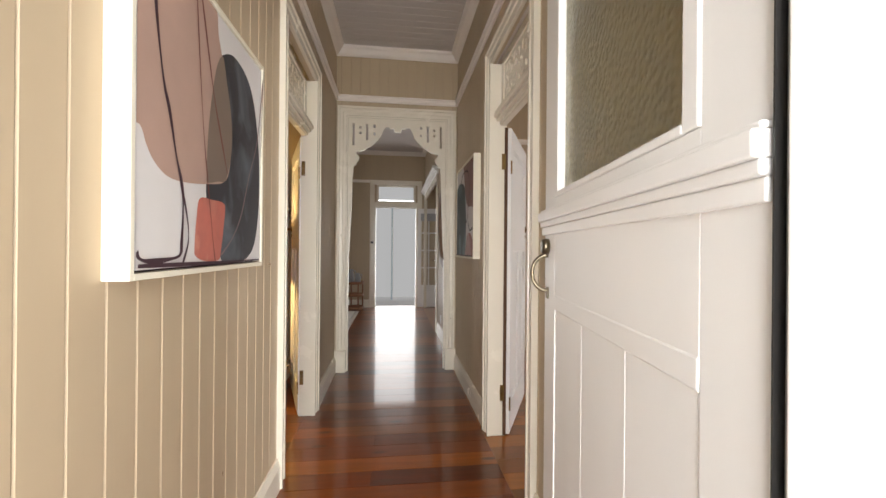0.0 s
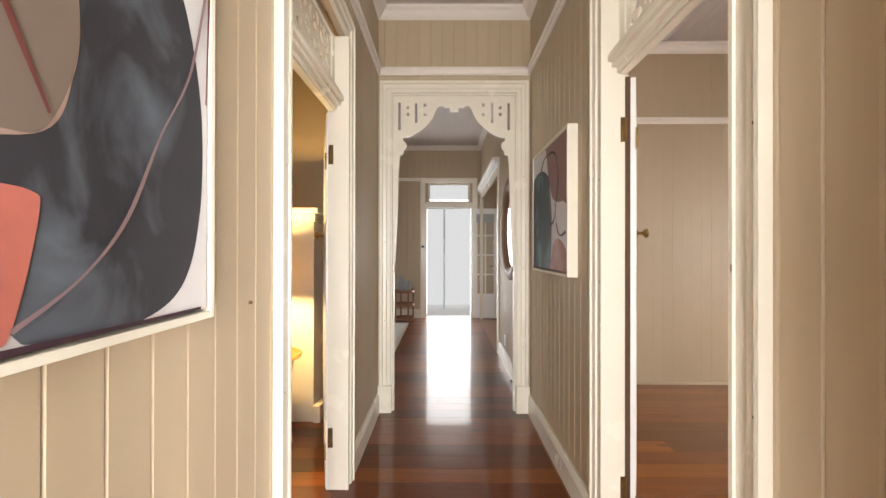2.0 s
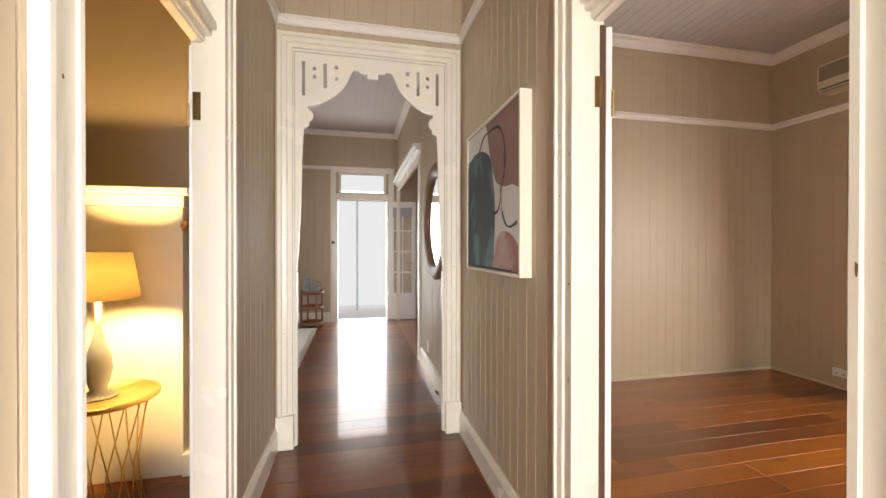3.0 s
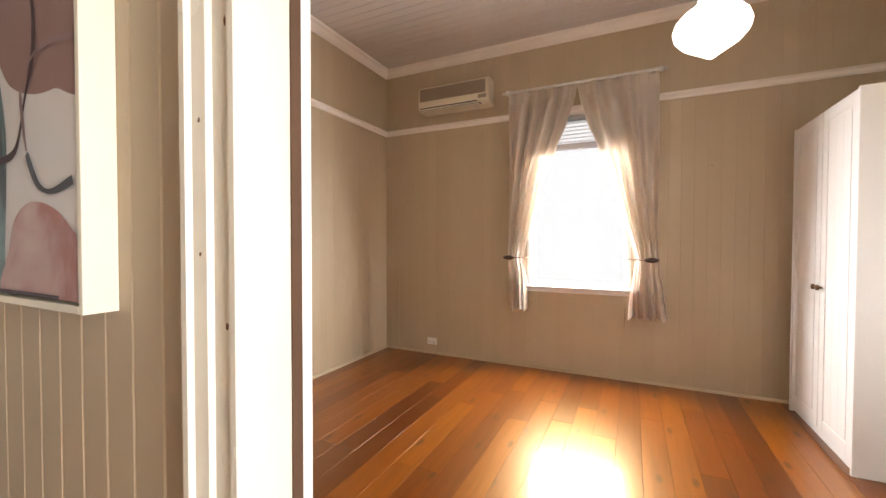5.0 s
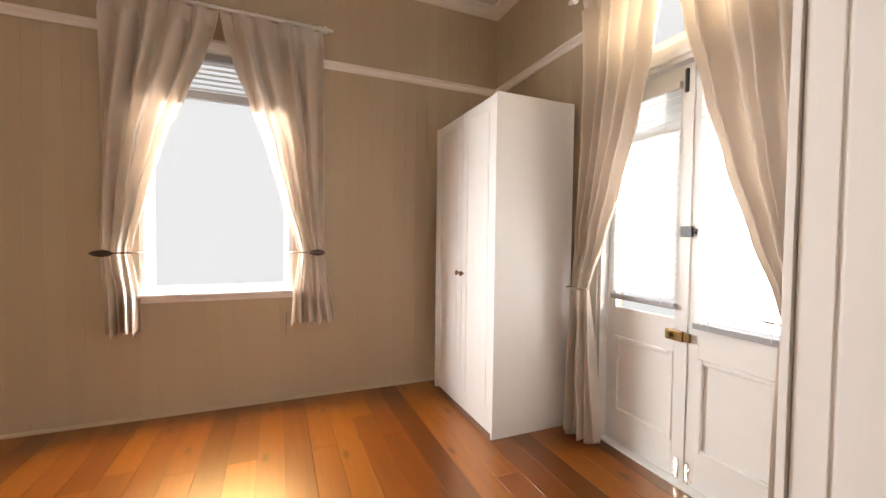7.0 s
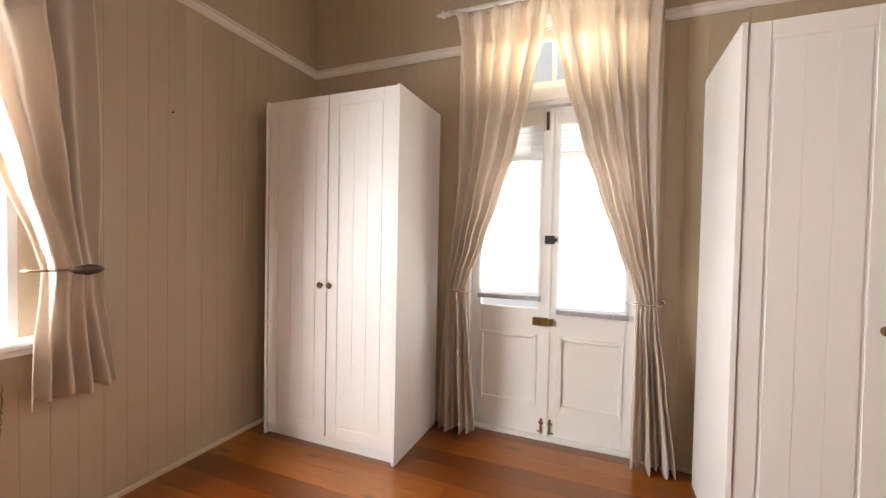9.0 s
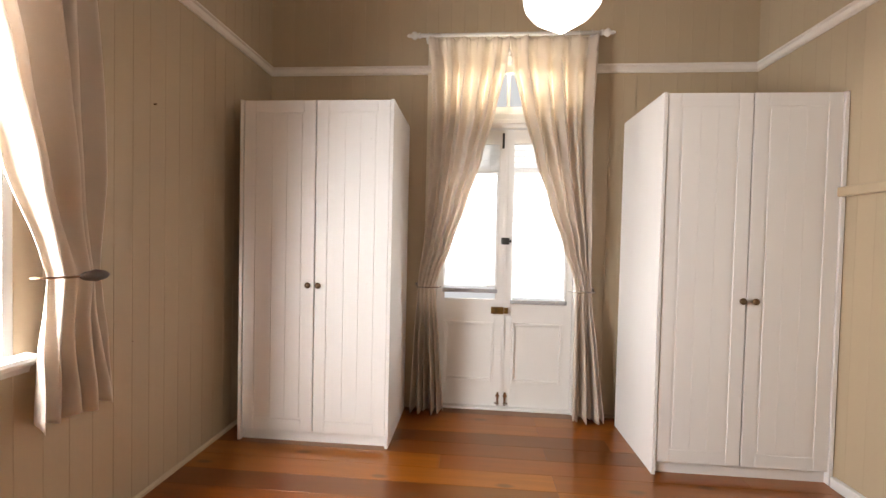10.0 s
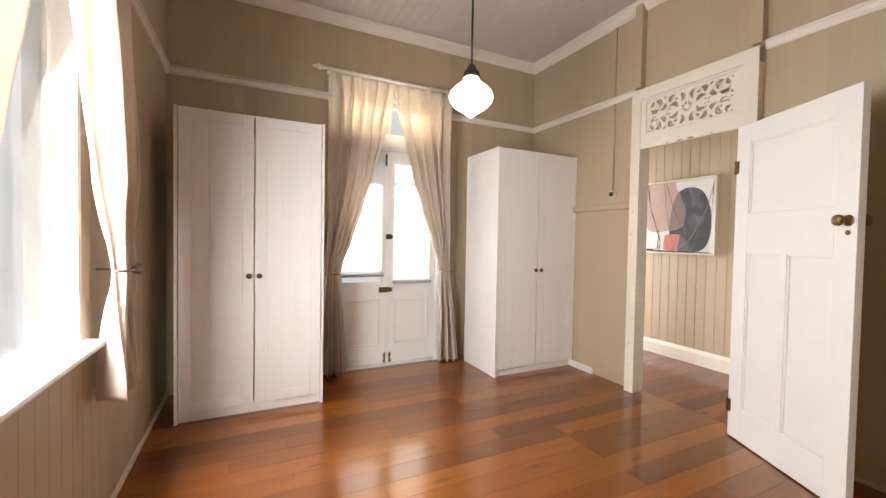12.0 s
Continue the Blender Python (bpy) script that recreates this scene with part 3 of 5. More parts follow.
boards(arch_wall, "x", YA, -1, HALL_W, HALL_E, 0, ZH, [(-0.55, 0.51, 0, 2.5)])
boards(far_wall, "x", YF, -1, -1.6, HALL_E, 0, 3.13, [(-0.53, 0.5, 0, 2.55)], 0.12)
boards(west, "y", HALL_E, -1, YA + 0.07, YF, 0, 3.13, [(SIDE[0] - 0.09, SIDE[1] + 0.09, 0, SIDE[3] + 0.09)], 0.12)


def floor_boards(x0, x1, y0, y1, seed, name, mat):
    """Polished floor boards along x, butt-jointed at random, each a little uneven."""
    rng = random.Random(seed)
    cache = {}
    holder = tagged(new(name), "varnished red-brown pine floor boards", "floor", kind="structure")
    pitch = 0.136
    n = round((y1 - y0) / pitch)
    w = (y1 - y0) / n
    for i in range(n):
        x = x0
        while x < x1 - 1e-6:
            length = rng.choice((1.2, 1.6, 2.0, 2.4, 0.9))
            if x == x0:
                length = rng.choice((0.5, 0.8, 1.1, 1.5))
            if x1 - x - length < 0.4:
                length = x1 - x
            key = round(length, 3)
            if key not in cache:
                bm = boxes((0.0006, length - 0.0006, 0.0007, w - 0.0007, -0.02, 0.0))
                top = [e for e in bm.edges if all(v.co.z > -0.001 for v in e.verts)]
                bmesh.ops.bevel(bm, geom=top, offset=0.0002, segments=1, affect="EDGES")
                me = bpy.data.meshes.new("floor_board")
                bm.to_mesh(me)
                bm.free()
                me.materials.append(mat)
                cache[key] = me
            ob = new("floor_board", cache[key])
            ob.location = (x, y0 + i * w, rng.uniform(-0.0002, 0.0))
            ob.parent = holder
            x += length


floor_boards(X0 - 0.045, X1, Y0 - 0.2, Y1, 3, "floor_bedroom", FLOOR)
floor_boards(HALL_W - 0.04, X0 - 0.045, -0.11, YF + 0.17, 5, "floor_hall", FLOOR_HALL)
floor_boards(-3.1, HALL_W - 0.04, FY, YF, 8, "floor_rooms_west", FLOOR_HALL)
structure("floor_annex", boxes((X0 - 0.045, 2.6, Y1 + 0.1, YF, -0.02, -0.001)), FLOOR, "varnished floor of the side room", "floor")

# ---- bedroom things ----


def wardrobe(m, label):
    """Local frame: x along the front, y forward to the doors, z up; origin at the back left foot."""
    W, D, H = 0.918, 0.556, 2.03
    w = thing("wardrobe", m, label, "wardrobe", "white wardrobes beside the french doors")
    part("side_panel", boxes((0, 0.019, 0, D, 0, H), bevel=0.0015), LAMINATE, w)
    part("side_panel", boxes((W - 0.019, W, 0, D, 0, H), bevel=0.0015), LAMINATE, w)
    part("carcass", boxes((0.019, W - 0.019, 0.0, 0.012, 0.06, H - 0.002), (0.019, W - 0.019, 0.012, D - 0.025, H - 0.02, H - 0.002), (0.019, W - 0.019, 0.012, D - 0.03, 0.06, 0.08)), LAMINATE, w)
    part("plinth", boxes((0.019, W - 0.019, D - 0.05, D - 0.03, 0, 0.062)), LAMINATE, w)
    for i in (0, 1):
        x0 = 0.0225 + i * (W / 2 - 0.0195)
        x1 = x0 + W / 2 - 0.0265
        z0, z1 = 0.066, H - 0.003
        y0, y1 = D - 0.026, D - 0.0075
        door = part("door", boxes((x0, x1, y0, y1 - 0.0045, z0, z1)), LAMINATE, w)
        fw = 0.07
        # raised border round a sunk panel with two upright grooves
        for q in ((x0, x0 + fw, z0, z1), (x1 - fw, x1, z0, z1)):
            part("stile", boxes((q[0], q[1], y1 - 0.005, y1, q[2], q[3]), bevel=0.0035), LAMINATE, door)
        for q in ((z0, z0 + fw), (z1 - fw, z1)):
            part("rail", boxes((x0 + fw, x1 - fw, y1 - 0.005, y1 - 0.0003, *q), bevel=0.0035), LAMINATE, door)
        pw = (x1 - x0 - 2 * fw - 0.024) / 3
        for j in range(3):
            a = x0 + fw + 0.012 + j * pw
            part("panel_board", boxes((a + 0.0004, a + pw - 0.0004, y1 - 0.006, y1 - 0.001, z0 + fw + 0.012, z1 - fw - 0.012), bevel=0.0006), LAMINATE, door)
        kx = x1 - 0.028 if i == 0 else x0 + 0.028
        part("knob", lathe([(0.005, 0), (0.007, 0.004), (0.007, 0.013), (0.016, 0.017), (0.018, 0.024), (0.014, 0.031), (0.002, 0.034)], (kx, y1, 0.945), "y", 20), BRONZE, door, "dark bronze knob")
    return w


wardrobe_e = wardrobe(Matrix.Translation((2.95, 0.144, 0)), "white two-door wardrobe with grooved panels and bronze knobs")
wardrobe(Matrix.Translation((0.594, 0.224, 0)) @ Matrix.Diagonal((0.985, 1, 1, 1)), "white two-door wardrobe with grooved panels in the corner")


def leaf_door(name, m, W, H, label, mats, panels, knob_z=1.335):
    """A panelled door leaf, hinged at the local origin, running along +x, 36 mm thick."""
    d = thing(name, m, label, "door")
    T = 0.036
    st = 0.105
    bm = bmesh.new()
    box(bm, 0, st, 0, T, 0.008, H, bevel=0.002)
    box(bm, W - st, W, 0, T, 0.008, H, bevel=0.002)
    cuts = [(0.008, min(p[2] for p in panels)), (max(p[3] for p in panels), H)]
    rows = sorted({(p[2], p[3]) for p in panels})
    for (a0, a1), (c0, c1) in zip(rows, rows[1:]):
        cuts.append((a1, c0))
    for z0, z1 in cuts:
        box(bm, st, W - st, 0, T, z0, z1)
    for r in rows:
        xs = sorted((p[0], p[1]) for p in panels if (p[2], p[3]) == r)
        for (a0, a1), (c0, c1) in zip(xs, xs[1:]):
            box(bm, a1, c0, 0.0005, T - 0.0005, *r)
    part("leaf_frame", bm, mats, d)
    for x0, x1, z0, z1 in panels:
        bm = boxes((x0, x1, 0.011, T - 0.011, z0, z1))
        for y in (0.004, T - 0.011):
            box(bm, x0, x0 + 0.014, y, y + 0.007, z0, z1, bevel=0.003)
            box(bm, x1 - 0.014, x1, y, y + 0.007, z0, z1, bevel=0.003)
            box(bm, x0, x1, y, y + 0.007, z0, z0 + 0.014, bevel=0.003)
            box(bm, x0, x1, y, y + 0.007, z1 - 0.014, z1, bevel=0.003)
        part("panel", bm, mats, d)
    kx = W - 0.04
    for s, y in ((1, T), (-1, 0)):
        prof = [(0.026, 0), (0.024, 0.004 * s), (0.01, 0.007 * s), (0.009, 0.03 * s), (0.02, 0.036 * s), (0.027, 0.047 * s), (0.024, 0.058 * s), (0.01, 0.064 * s)]
        part("knob", lathe(prof, (kx, y, knob_z), "y", 24), BRASS, d, "aged brass door knob")
        part("escutcheon", lathe([(0.012, 0), (0.012, 0.003 * s), (0.004, 0.0035 * s)], (kx, y, knob_z - 0.055), "y", 16), BRASS, d)
    for z in (0.2, H - 0.25):
        part("hinge", boxes((-0.01, 0.024, -0.002, 0.0, z - 0.04, z + 0.04), (-0.01, 0.0, -0.007, 0.002, z - 0.042, z + 0.042), bevel=0.001), BRASS, d, "tarnished hinge")
    return d


PAN = [(0.105, 0.355, 0.2, 1.17), (0.385, 0.635, 0.2, 1.17), (0.105, 0.635, 1.4, 1.83)]
leaf_door("bedroom_door", pose(0.69, 2.232, 0, 0, 0, 64), 0.74, 1.945, "white panelled bedroom door standing open with brass knobs", WHITE, PAN)
leaf_door("lamplit_room_door", pose(-0.7, 2.657, 0, 0, 0, 108) @ Matrix.Diagonal((1, -1, 1, 1)), 0.74, 1.945, "cream panelled door standing open into the lamplit room", WHITE, PAN)


# ---- openings of the bedroom ----
WHITE_SKY = bpy.data.materials.new("bright overcast sky")
WHITE_SKY.use_nodes = True
glare = WHITE_SKY.node_tree.nodes.new("ShaderNodeEmission")
glare.inputs["Color"].default_value, glare.inputs["Strength"].default_value = (1.0, 1.0, 1.0, 1), 1.05
WHITE_SKY.node_tree.links.new(glare.outputs[0], WHITE_SKY.node_tree.nodes["Material Output"].inputs["Surface"])
structure("backdrop_east", boxes((5.2, 5.3, -3.9, 9.8, -0.8, 7)), WHITE_SKY, "plain bright hazy sky beyond the window", "backdrop")
structure("backdrop_south", boxes((-6, 5.3, -4.1, -4, -0.8, 7)), WHITE_SKY, "plain bright hazy sky beyond the verandah", "backdrop")
structure("backdrop_north", boxes((-6, 5.3, 9.9, 10.0, -0.8, 7)), WHITE_SKY, "plain bright hazy sky behind the house", "backdrop")


def pane(name, bm, parent):
    ob = part(name, bm, GLASS, parent)
    ob.visible_shadow = False
    return ob


win = thing("window_1", Matrix(), "white timber sash window with a raised blind", "window")
win["kind"] = "structure"
y0, y1, z0, z1 = WIN
part("window_frame", boxes((X1 - 0.009, X1 + 0.14, y0, y0 + 0.03, z0, z1), (X1 - 0.009, X1 + 0.14, y1 - 0.03, y1, z0, z1), (X1 - 0.008, X1 + 0.139, y0 + 0.03, y1 - 0.03, z1 - 0.03, z1)), WHITE, win)
a, c, x, zz0, zz1 = y0 + 0.03, y1 - 0.03, X1 + 0.06, z0 + 0.012, z1 - 0.03
sash = part("sash", boxes((x, x + 0.035, a, a + 0.032, zz0, zz1), (x, x + 0.035, c - 0.032, c, zz0, zz1), (x, x + 0.035, a + 0.032, c - 0.032, zz0, zz0 + 0.03), (x, x + 0.035, a + 0.032, c - 0.032, zz1 - 0.04, zz1)), WHITE, win)
pane("pane", boxes((x + 0.016, x + 0.02, a + 0.032, c - 0.032, zz0 + 0.03, zz1 - 0.04)), sash)
SILL = [(0, 0.745), (0.012, 0.745), (0.016, 0.765), (0.03, 0.77), (0.034, 0.782), (0.062, 0.786), (0.066, 0.794), (0.064, 0.806), (0, 0.812)]
part("window_sill", sweep_profile(SILL, [(X1 - b, y0 - 0.04, -1, 0), (X1 - b, y1 + 0.04, -1, 0)]), WHITE, win, "moulded white window sill")
part("sill_board", boxes((X1 - b, X1 + 0.12, y0 + 0.03, y1 - 0.03, 0.8, 0.8115)), WHITE, win)
blind = part("blind_headrail", boxes((X1 + 0.005, X1 + 0.045, y0 + 0.035, y1 - 0.035, z1 - 0.075, z1 - 0.035)), GREY, win, "grey blind head rail")
for i in range(7):
    z = z1 - 0.1 - i * 0.034
    part("slat", boxes((X1 + 0.008, X1 + 0.042, y0 + 0.037, y1 - 0.037, z, z + 0.004)), WHITE, blind)
part("blind_bottom_rail", boxes((X1 + 0.006, X1 + 0.044, y0 + 0.035, y1 - 0.035, 2.08, 2.135), bevel=0.004), GREY, win, "grey stacked blind slats")

# french doors
fren = thing("french_doors", Matrix.Translation((2.25, -0.012, 0)), "white panelled french doors with glass and closed latches", "french doors")
fren["kind"] = "structure"
FH = 2.035
part("frame", boxes((-0.515, -0.493, 0.0, 0.112, 0, 2.6), (0.493, 0.515, 0.0, 0.112, 0, 2.6), (-0.493, 0.493, 0.0, 0.09, FH + 0.008, 2.15), (-0.493, 0.493, 0.0, 0.112, 2.57, 2.6), (-0.493, 0.493, 0.0, 0.1, 0, 0.012)), WHITE, fren)
part("transom_bar_moulding", boxes((-0.493, 0.493, 0.09, 0.11, FH + 0.03, FH + 0.06), (-0.493, 0.493, 0.09, 0.102, FH + 0.06, 2.14), bevel=0.003), WHITE, fren)
part("transom_sash", boxes((-0.493, -0.453, 0.02, 0.055, 2.151, 2.569), (0.453, 0.493, 0.02, 0.055, 2.151, 2.569), (-0.453, 0.453, 0.02, 0.055, 2.151, 2.2), (-0.453, 0.453, 0.02, 0.055, 2.53, 2.569), (-0.012, 0.012, 0.022, 0.05, 2.2, 2.53)), WHITE, fren)
pane("pane", boxes((-0.453, 0.453, 0.034, 0.038, 2.2, 2.53)), fren)
for s in (-1, 1):
    def X(a, c):
        return sorted((s * a, s * c))
    y0, y1 = 0.015, 0.055
    zg = 0.8
    leaf = part("door_leaf", boxes((*X(0.002, 0.062), y0, y1, 0.016, FH), (*X(0.432, 0.49), y0, y1, 0.016, FH), (*X(0.062, 0.432), y0, y1, 0.016, 0.19), (*X(0.062, 0.432), y0, y1, 0.635, zg), (*X(0.062, 0.432), y0, y1, 1.93, FH), (*X(0.062, 0.432), y0 + 0.004, y1 - 0.004, 1.72, 1.745), bevel=0.0015), WHITE, fren)
    part("lower_panel", boxes((*X(0.062, 0.432), y0 + 0.012, y1 - 0.014, 0.19, 0.635)), WHITE, leaf)
    mo = bmesh.new()
    for q in ((*X(0.062, 0.085), 0.19, 0.635), (*X(0.409, 0.432), 0.19, 0.635)):
        box(mo, q[0], q[1], y1 - 0.014, y1 + 0.006, q[2], q[3], bevel=0.005)
    for q in ((0.19, 0.213), (0.612, 0.635)):
        box(mo, *X(0.085, 0.409), y1 - 0.014, y1 + 0.0055, *q, bevel=0.005)
    part("panel_moulding", mo, WHITE, leaf)
    pane("pane", boxes((*X(0.062, 0.432), 0.03, 0.034, zg, 1.72)), leaf)
    pane("pane", boxes((*X(0.062, 0.432), 0.03, 0.034, 1.745, 1.93)), leaf)
    zb = 0.862 if s > 0 else 0.79
    bl = thing("venetian_blind", Matrix.Translation((2.25, -0.012, 0)), "white venetian blind with a grey bottom rail on the door glass", "blind", "blinds on the french doors")
    part("head_rail", boxes((*X(0.05, 0.445), 0.058, 0.082, 1.925, 1.955)), WHITE, bl)
    n = 26
    for i in range(n):
        z = zb + 0.03 + (1.9 - zb) * i / n
        bm = bmesh.new()
        xa, xc = X(0.052, 0.443)
        v = [bm.verts.new(p) for p in ((xa, 0.06, z + 0.04), (xc, 0.06, z + 0.04), (xc, 0.066, z + 0.021), (xa, 0.066, z + 0.021), (xa, 0.07, z), (xc, 0.07, z))]
        bm.faces.new(v[:4])
        bm.faces.new((v[3], v[2], v[5], v[4]))
        sl = part("slat", bm, SLAT, bl)
        mod = sl.modifiers.new("thick", "SOLIDIFY")
        mod.thickness = 0.0012
    part("bottom_rail", boxes((*X(0.048, 0.447), 0.058, 0.084, zb - 0.012, zb + 0.016), bevel=0.003), GREY, bl, "grey bottom rail")
    for xx in (0.12, 0.37):
        part("ladder_cord", tube([(s * xx, 0.0835, zb), (s * xx, 0.0835, 1.93)], 0.0012, 6), WHITE, bl)
    part("foot_bolt", boxes((*X(0.018, 0.034), y1, y1 + 0.008, 0.018, 0.12), (*X(0.014, 0.05), y1, y1 + 0.005, 0.03, 0.042), (*X(0.01, 0.042), y1, y1 + 0.006, 0.085, 0.1), bevel=0.001), CHROME, leaf, "worn chrome foot bolt")
part("astragal", boxes((-0.012, 0.012, 0.055, 0.064, 0.02, FH - 0.01), bevel=0.002), WHITE, fren)
part("rim_lock", boxes((-0.002, 0.09, 0.064, 0.086, 0.7, 0.75), bevel=0.004), BRASS, fren, "tarnished brass rim lock")
part("lock_keep", boxes((-0.034, -0.005, 0.064, 0.084, 0.704, 0.746), bevel=0.003), BRASS, fren)
part("lock_knob", lathe([(0.01, 0), (0.009, 0.006), (0.012, 0.014), (0.008, 0.02)], (0.06, 0.086, 0.725), "y", 16), BRASS, fren)
part("latch", boxes((-0.03, 0.028, 0.064, 0.08, 1.205, 1.255), (-0.045, -0.03, 0.064, 0.074, 1.22, 1.24), bevel=0.003), BLACK, fren, "black latch")
part("top_bolt", boxes((0.02, 0.036, 0.055, 0.066, 1.9, 2.01), bevel=0.002), BLACK, fren)
for nm, ends in casing(-0.515, 0.515, 2.6):
    part(nm, cased(ends, ((0, 0.0), (0, 0.014), (0.05, 0.018), (0.065, 0.02), (0.065, 0.0)), lambda u, t, z: (u, Y0 + b + 0.01 + t, z)), TRIM, fren)

# ---- curtains ----


def curtain(name, m, edges, ztop, zbot, ztie, folds, label, seed, group):
    """Hung cloth in the local x-z plane, folds along y; edges gives for each height the outer and inner x."""
    rng = random.Random(seed)
    ph = [rng.uniform(0, 6.28) for _ in range(6)]
    cu = thing(name, m, label, "curtain", group)
    zs = [e[0] for e in edges]
    nu, nv = 150, 96
    rows = []
    for j in range(nv + 1):
        z = ztop + (zbot - ztop) * j / nv
        for k in range(len(edges) - 1):
            if edges[k][0] >= z >= edges[k + 1][0]:
                break
        (za, oa, ia), (zc, oc, ic) = edges[k], edges[k + 1]
        f = (za - z) / (za - zc)
        f = f * f * (3 - 2 * f) * 0.4 + f * 0.6
        o, i_ = oa + (oc - oa) * f, ia + (ic - ia) * f
        below = z < ztie
        t = min(1, abs(z - ztie) / 0.35)
        amp = (0.012 + 0.02 * t) if not below else (0.014 + 0.018 * min(1, (ztie - z) / 0.4))
        if z > ztop - 0.12:
            amp = 0.014
        row = []
        for i in range(nu + 1):
            s = i / nu
            w = s + 0.018 * math.sin(2 * math.pi * s * 2.3 + ph[0]) + 0.012 * math.sin(z * 3.1 + ph[1])
            d = amp * math.sin(2 * math.pi * folds * w + ph[2] + 0.6 * math.sin(2.2 * z + ph[3]))
            d += 0.45 * amp * math.sin(2 * math.pi * folds * 0.47 * w + ph[4] + 1.1 * z)
            if z > ztop - 0.09:
                d += 0.007 * (1 if math.sin(2 * math.pi * folds * 2 * s) > 0.75 else 0)
            hem = 0.012 * math.sin(2 * math.pi * folds * 0.7 * s + ph[5]) if j == nv else 0
            row.append((o + (i_ - o) * s, -d * 1.4 - 0.035 * math.exp(-((z - ztie) / 0.12) ** 2) * (1 - abs(2 * s - 1)), z + hem))
        rows.append(row)
    bm = bmesh.new()
    vs = [[bm.verts.new(p) for p in r] for r in rows]
    for a, c in zip(vs, vs[1:]):
        for i in range(nu):
            bm.faces.new((a[i], a[i + 1], c[i + 1], c[i])).smooth = True
    ob = part("cloth", bm, CLOTH, cu)
    mod = ob.modifiers.new("thick", "SOLIDIFY")
    mod.thickness = 0.0016
    return cu


SOUTH = pose(2.26, 0.2, 0, 0, 0, 180)    # local x runs west, local -y into the room
lo_s = [(2.62, 0.565, 0.0), (2.43, 0.54, 0.02), (2.14, 0.535, 0.085), (1.8, 0.545, 0.175), (1.49, 0.555, 0.275), (1.2, 0.575, 0.37), (0.98, 0.6, 0.455), (0.9, 0.605, 0.48), (0.82, 0.61, 0.47), (0.5, 0.63, 0.44), (0.02, 0.65, 0.405)]
hi_s = [(2.62, 0.585, -0.01), (2.43, 0.575, 0.015), (2.14, 0.57, 0.085), (1.8, 0.57, 0.185), (1.49, 0.57, 0.285), (1.2, 0.575, 0.385), (0.98, 0.58, 0.465), (0.9, 0.585, 0.485), (0.82, 0.59, 0.48), (0.5, 0.63, 0.48), (0.02, 0.695, 0.475)]
GS, GE = "curtains at the french doors", "curtains at the window"
curtain("curtain", SOUTH, [(z, -o, -i) for z, o, i in lo_s], 2.62, 0.02, 0.9, 5.2, "long oatmeal cloth curtain tied back beside the doors", 1, GS)
curtain("curtain", SOUTH, hi_s, 2.62, 0.02, 0.9, 5.2, "long oatmeal cloth curtain tied back beside the doors", 2, GS)
lo_e = [(2.635, 0.625, 0.0), (2.5, 0.62, 0.02), (2.3, 0.62, 0.08), (2.07, 0.62, 0.17), (1.75, 0.625, 0.29), (1.44, 0.63, 0.385), (1.15, 0.632, 0.46), (1.07, 0.632, 0.475), (0.98, 0.63, 0.46), (0.8, 0.615, 0.44), (0.57, 0.605, 0.44)]
hi_e = [(2.635, 0.645, 0.0), (2.5, 0.65, 0.02), (2.3, 0.65, 0.08), (2.07, 0.65, 0.17), (1.75, 0.65, 0.28), (1.44, 0.65, 0.37), (1.15, 0.655, 0.46), (1.07, 0.66, 0.48), (0.98, 0.67, 0.47), (0.8, 0.7, 0.445), (0.57, 0.735, 0.43)]
EASTC = pose(3.915, 2.205, 0, 0, 0, -90)    # local x runs south, local -y into the room
curtain("curtain", EASTC, [(z, -o, -i) for z, o, i in lo_e], 2.635, 0.57, 1.07, 4.7, "short oatmeal cloth curtain tied back at the window", 3, GE)
curtain("curtain", EASTC, hi_e, 2.635, 0.57, 1.07, 4.7, "short oatmeal cloth curtain tied back at the window", 4, GE)


def curtain_rod(m, half, label):
    r = thing("curtain_rod", m, label, "curtain rod")
    part("rod", tube([(-half, 0, 0), (half, 0, 0)], 0.0125, 14), WHITE, r)
    for s in (-1, 1):
        prof = [(0.0125, 0), (0.02, 0.004 * s), (0.02, 0.01 * s), (0.012, 0.016 * s), (0.015, 0.022 * s), (0.026, 0.04 * s), (0.024, 0.054 * s), (0.012, 0.066 * s), (0.01, 0.072 * s), (0.014, 0.08 * s), (0.009, 0.09 * s), (0.002, 0.1 * s)]
        part("finial", lathe(prof, (s * half, 0, 0), "x", 18), WHITE, r)
        part("bracket", boxes((*sorted((s * (half - 0.035), s * (half - 0.055))), 0.0, 0.082, -0.02, 0.008), bevel=0.003), WHITE, r)
    for i in range(14):
        x = -half + 0.06 + (2 * half - 0.12) * i / 13
        ring = [(x, 0.019 * math.cos(a), 0.019 * math.sin(a)) for a in (2 * math.pi * k / 12 for k in range(13))]
        part("ring", tube(ring, 0.0022, 6), WHITE, r)
    return r


curtain_rod(pose(2.268, 0.185, 2.648, 0, 0, 180), 0.61, "white turned curtain rod over the french doors")
curtain_rod(pose(3.93, 2.197, 2.655, 0, 0, -90), 0.61, "white turned curtain rod over the window")


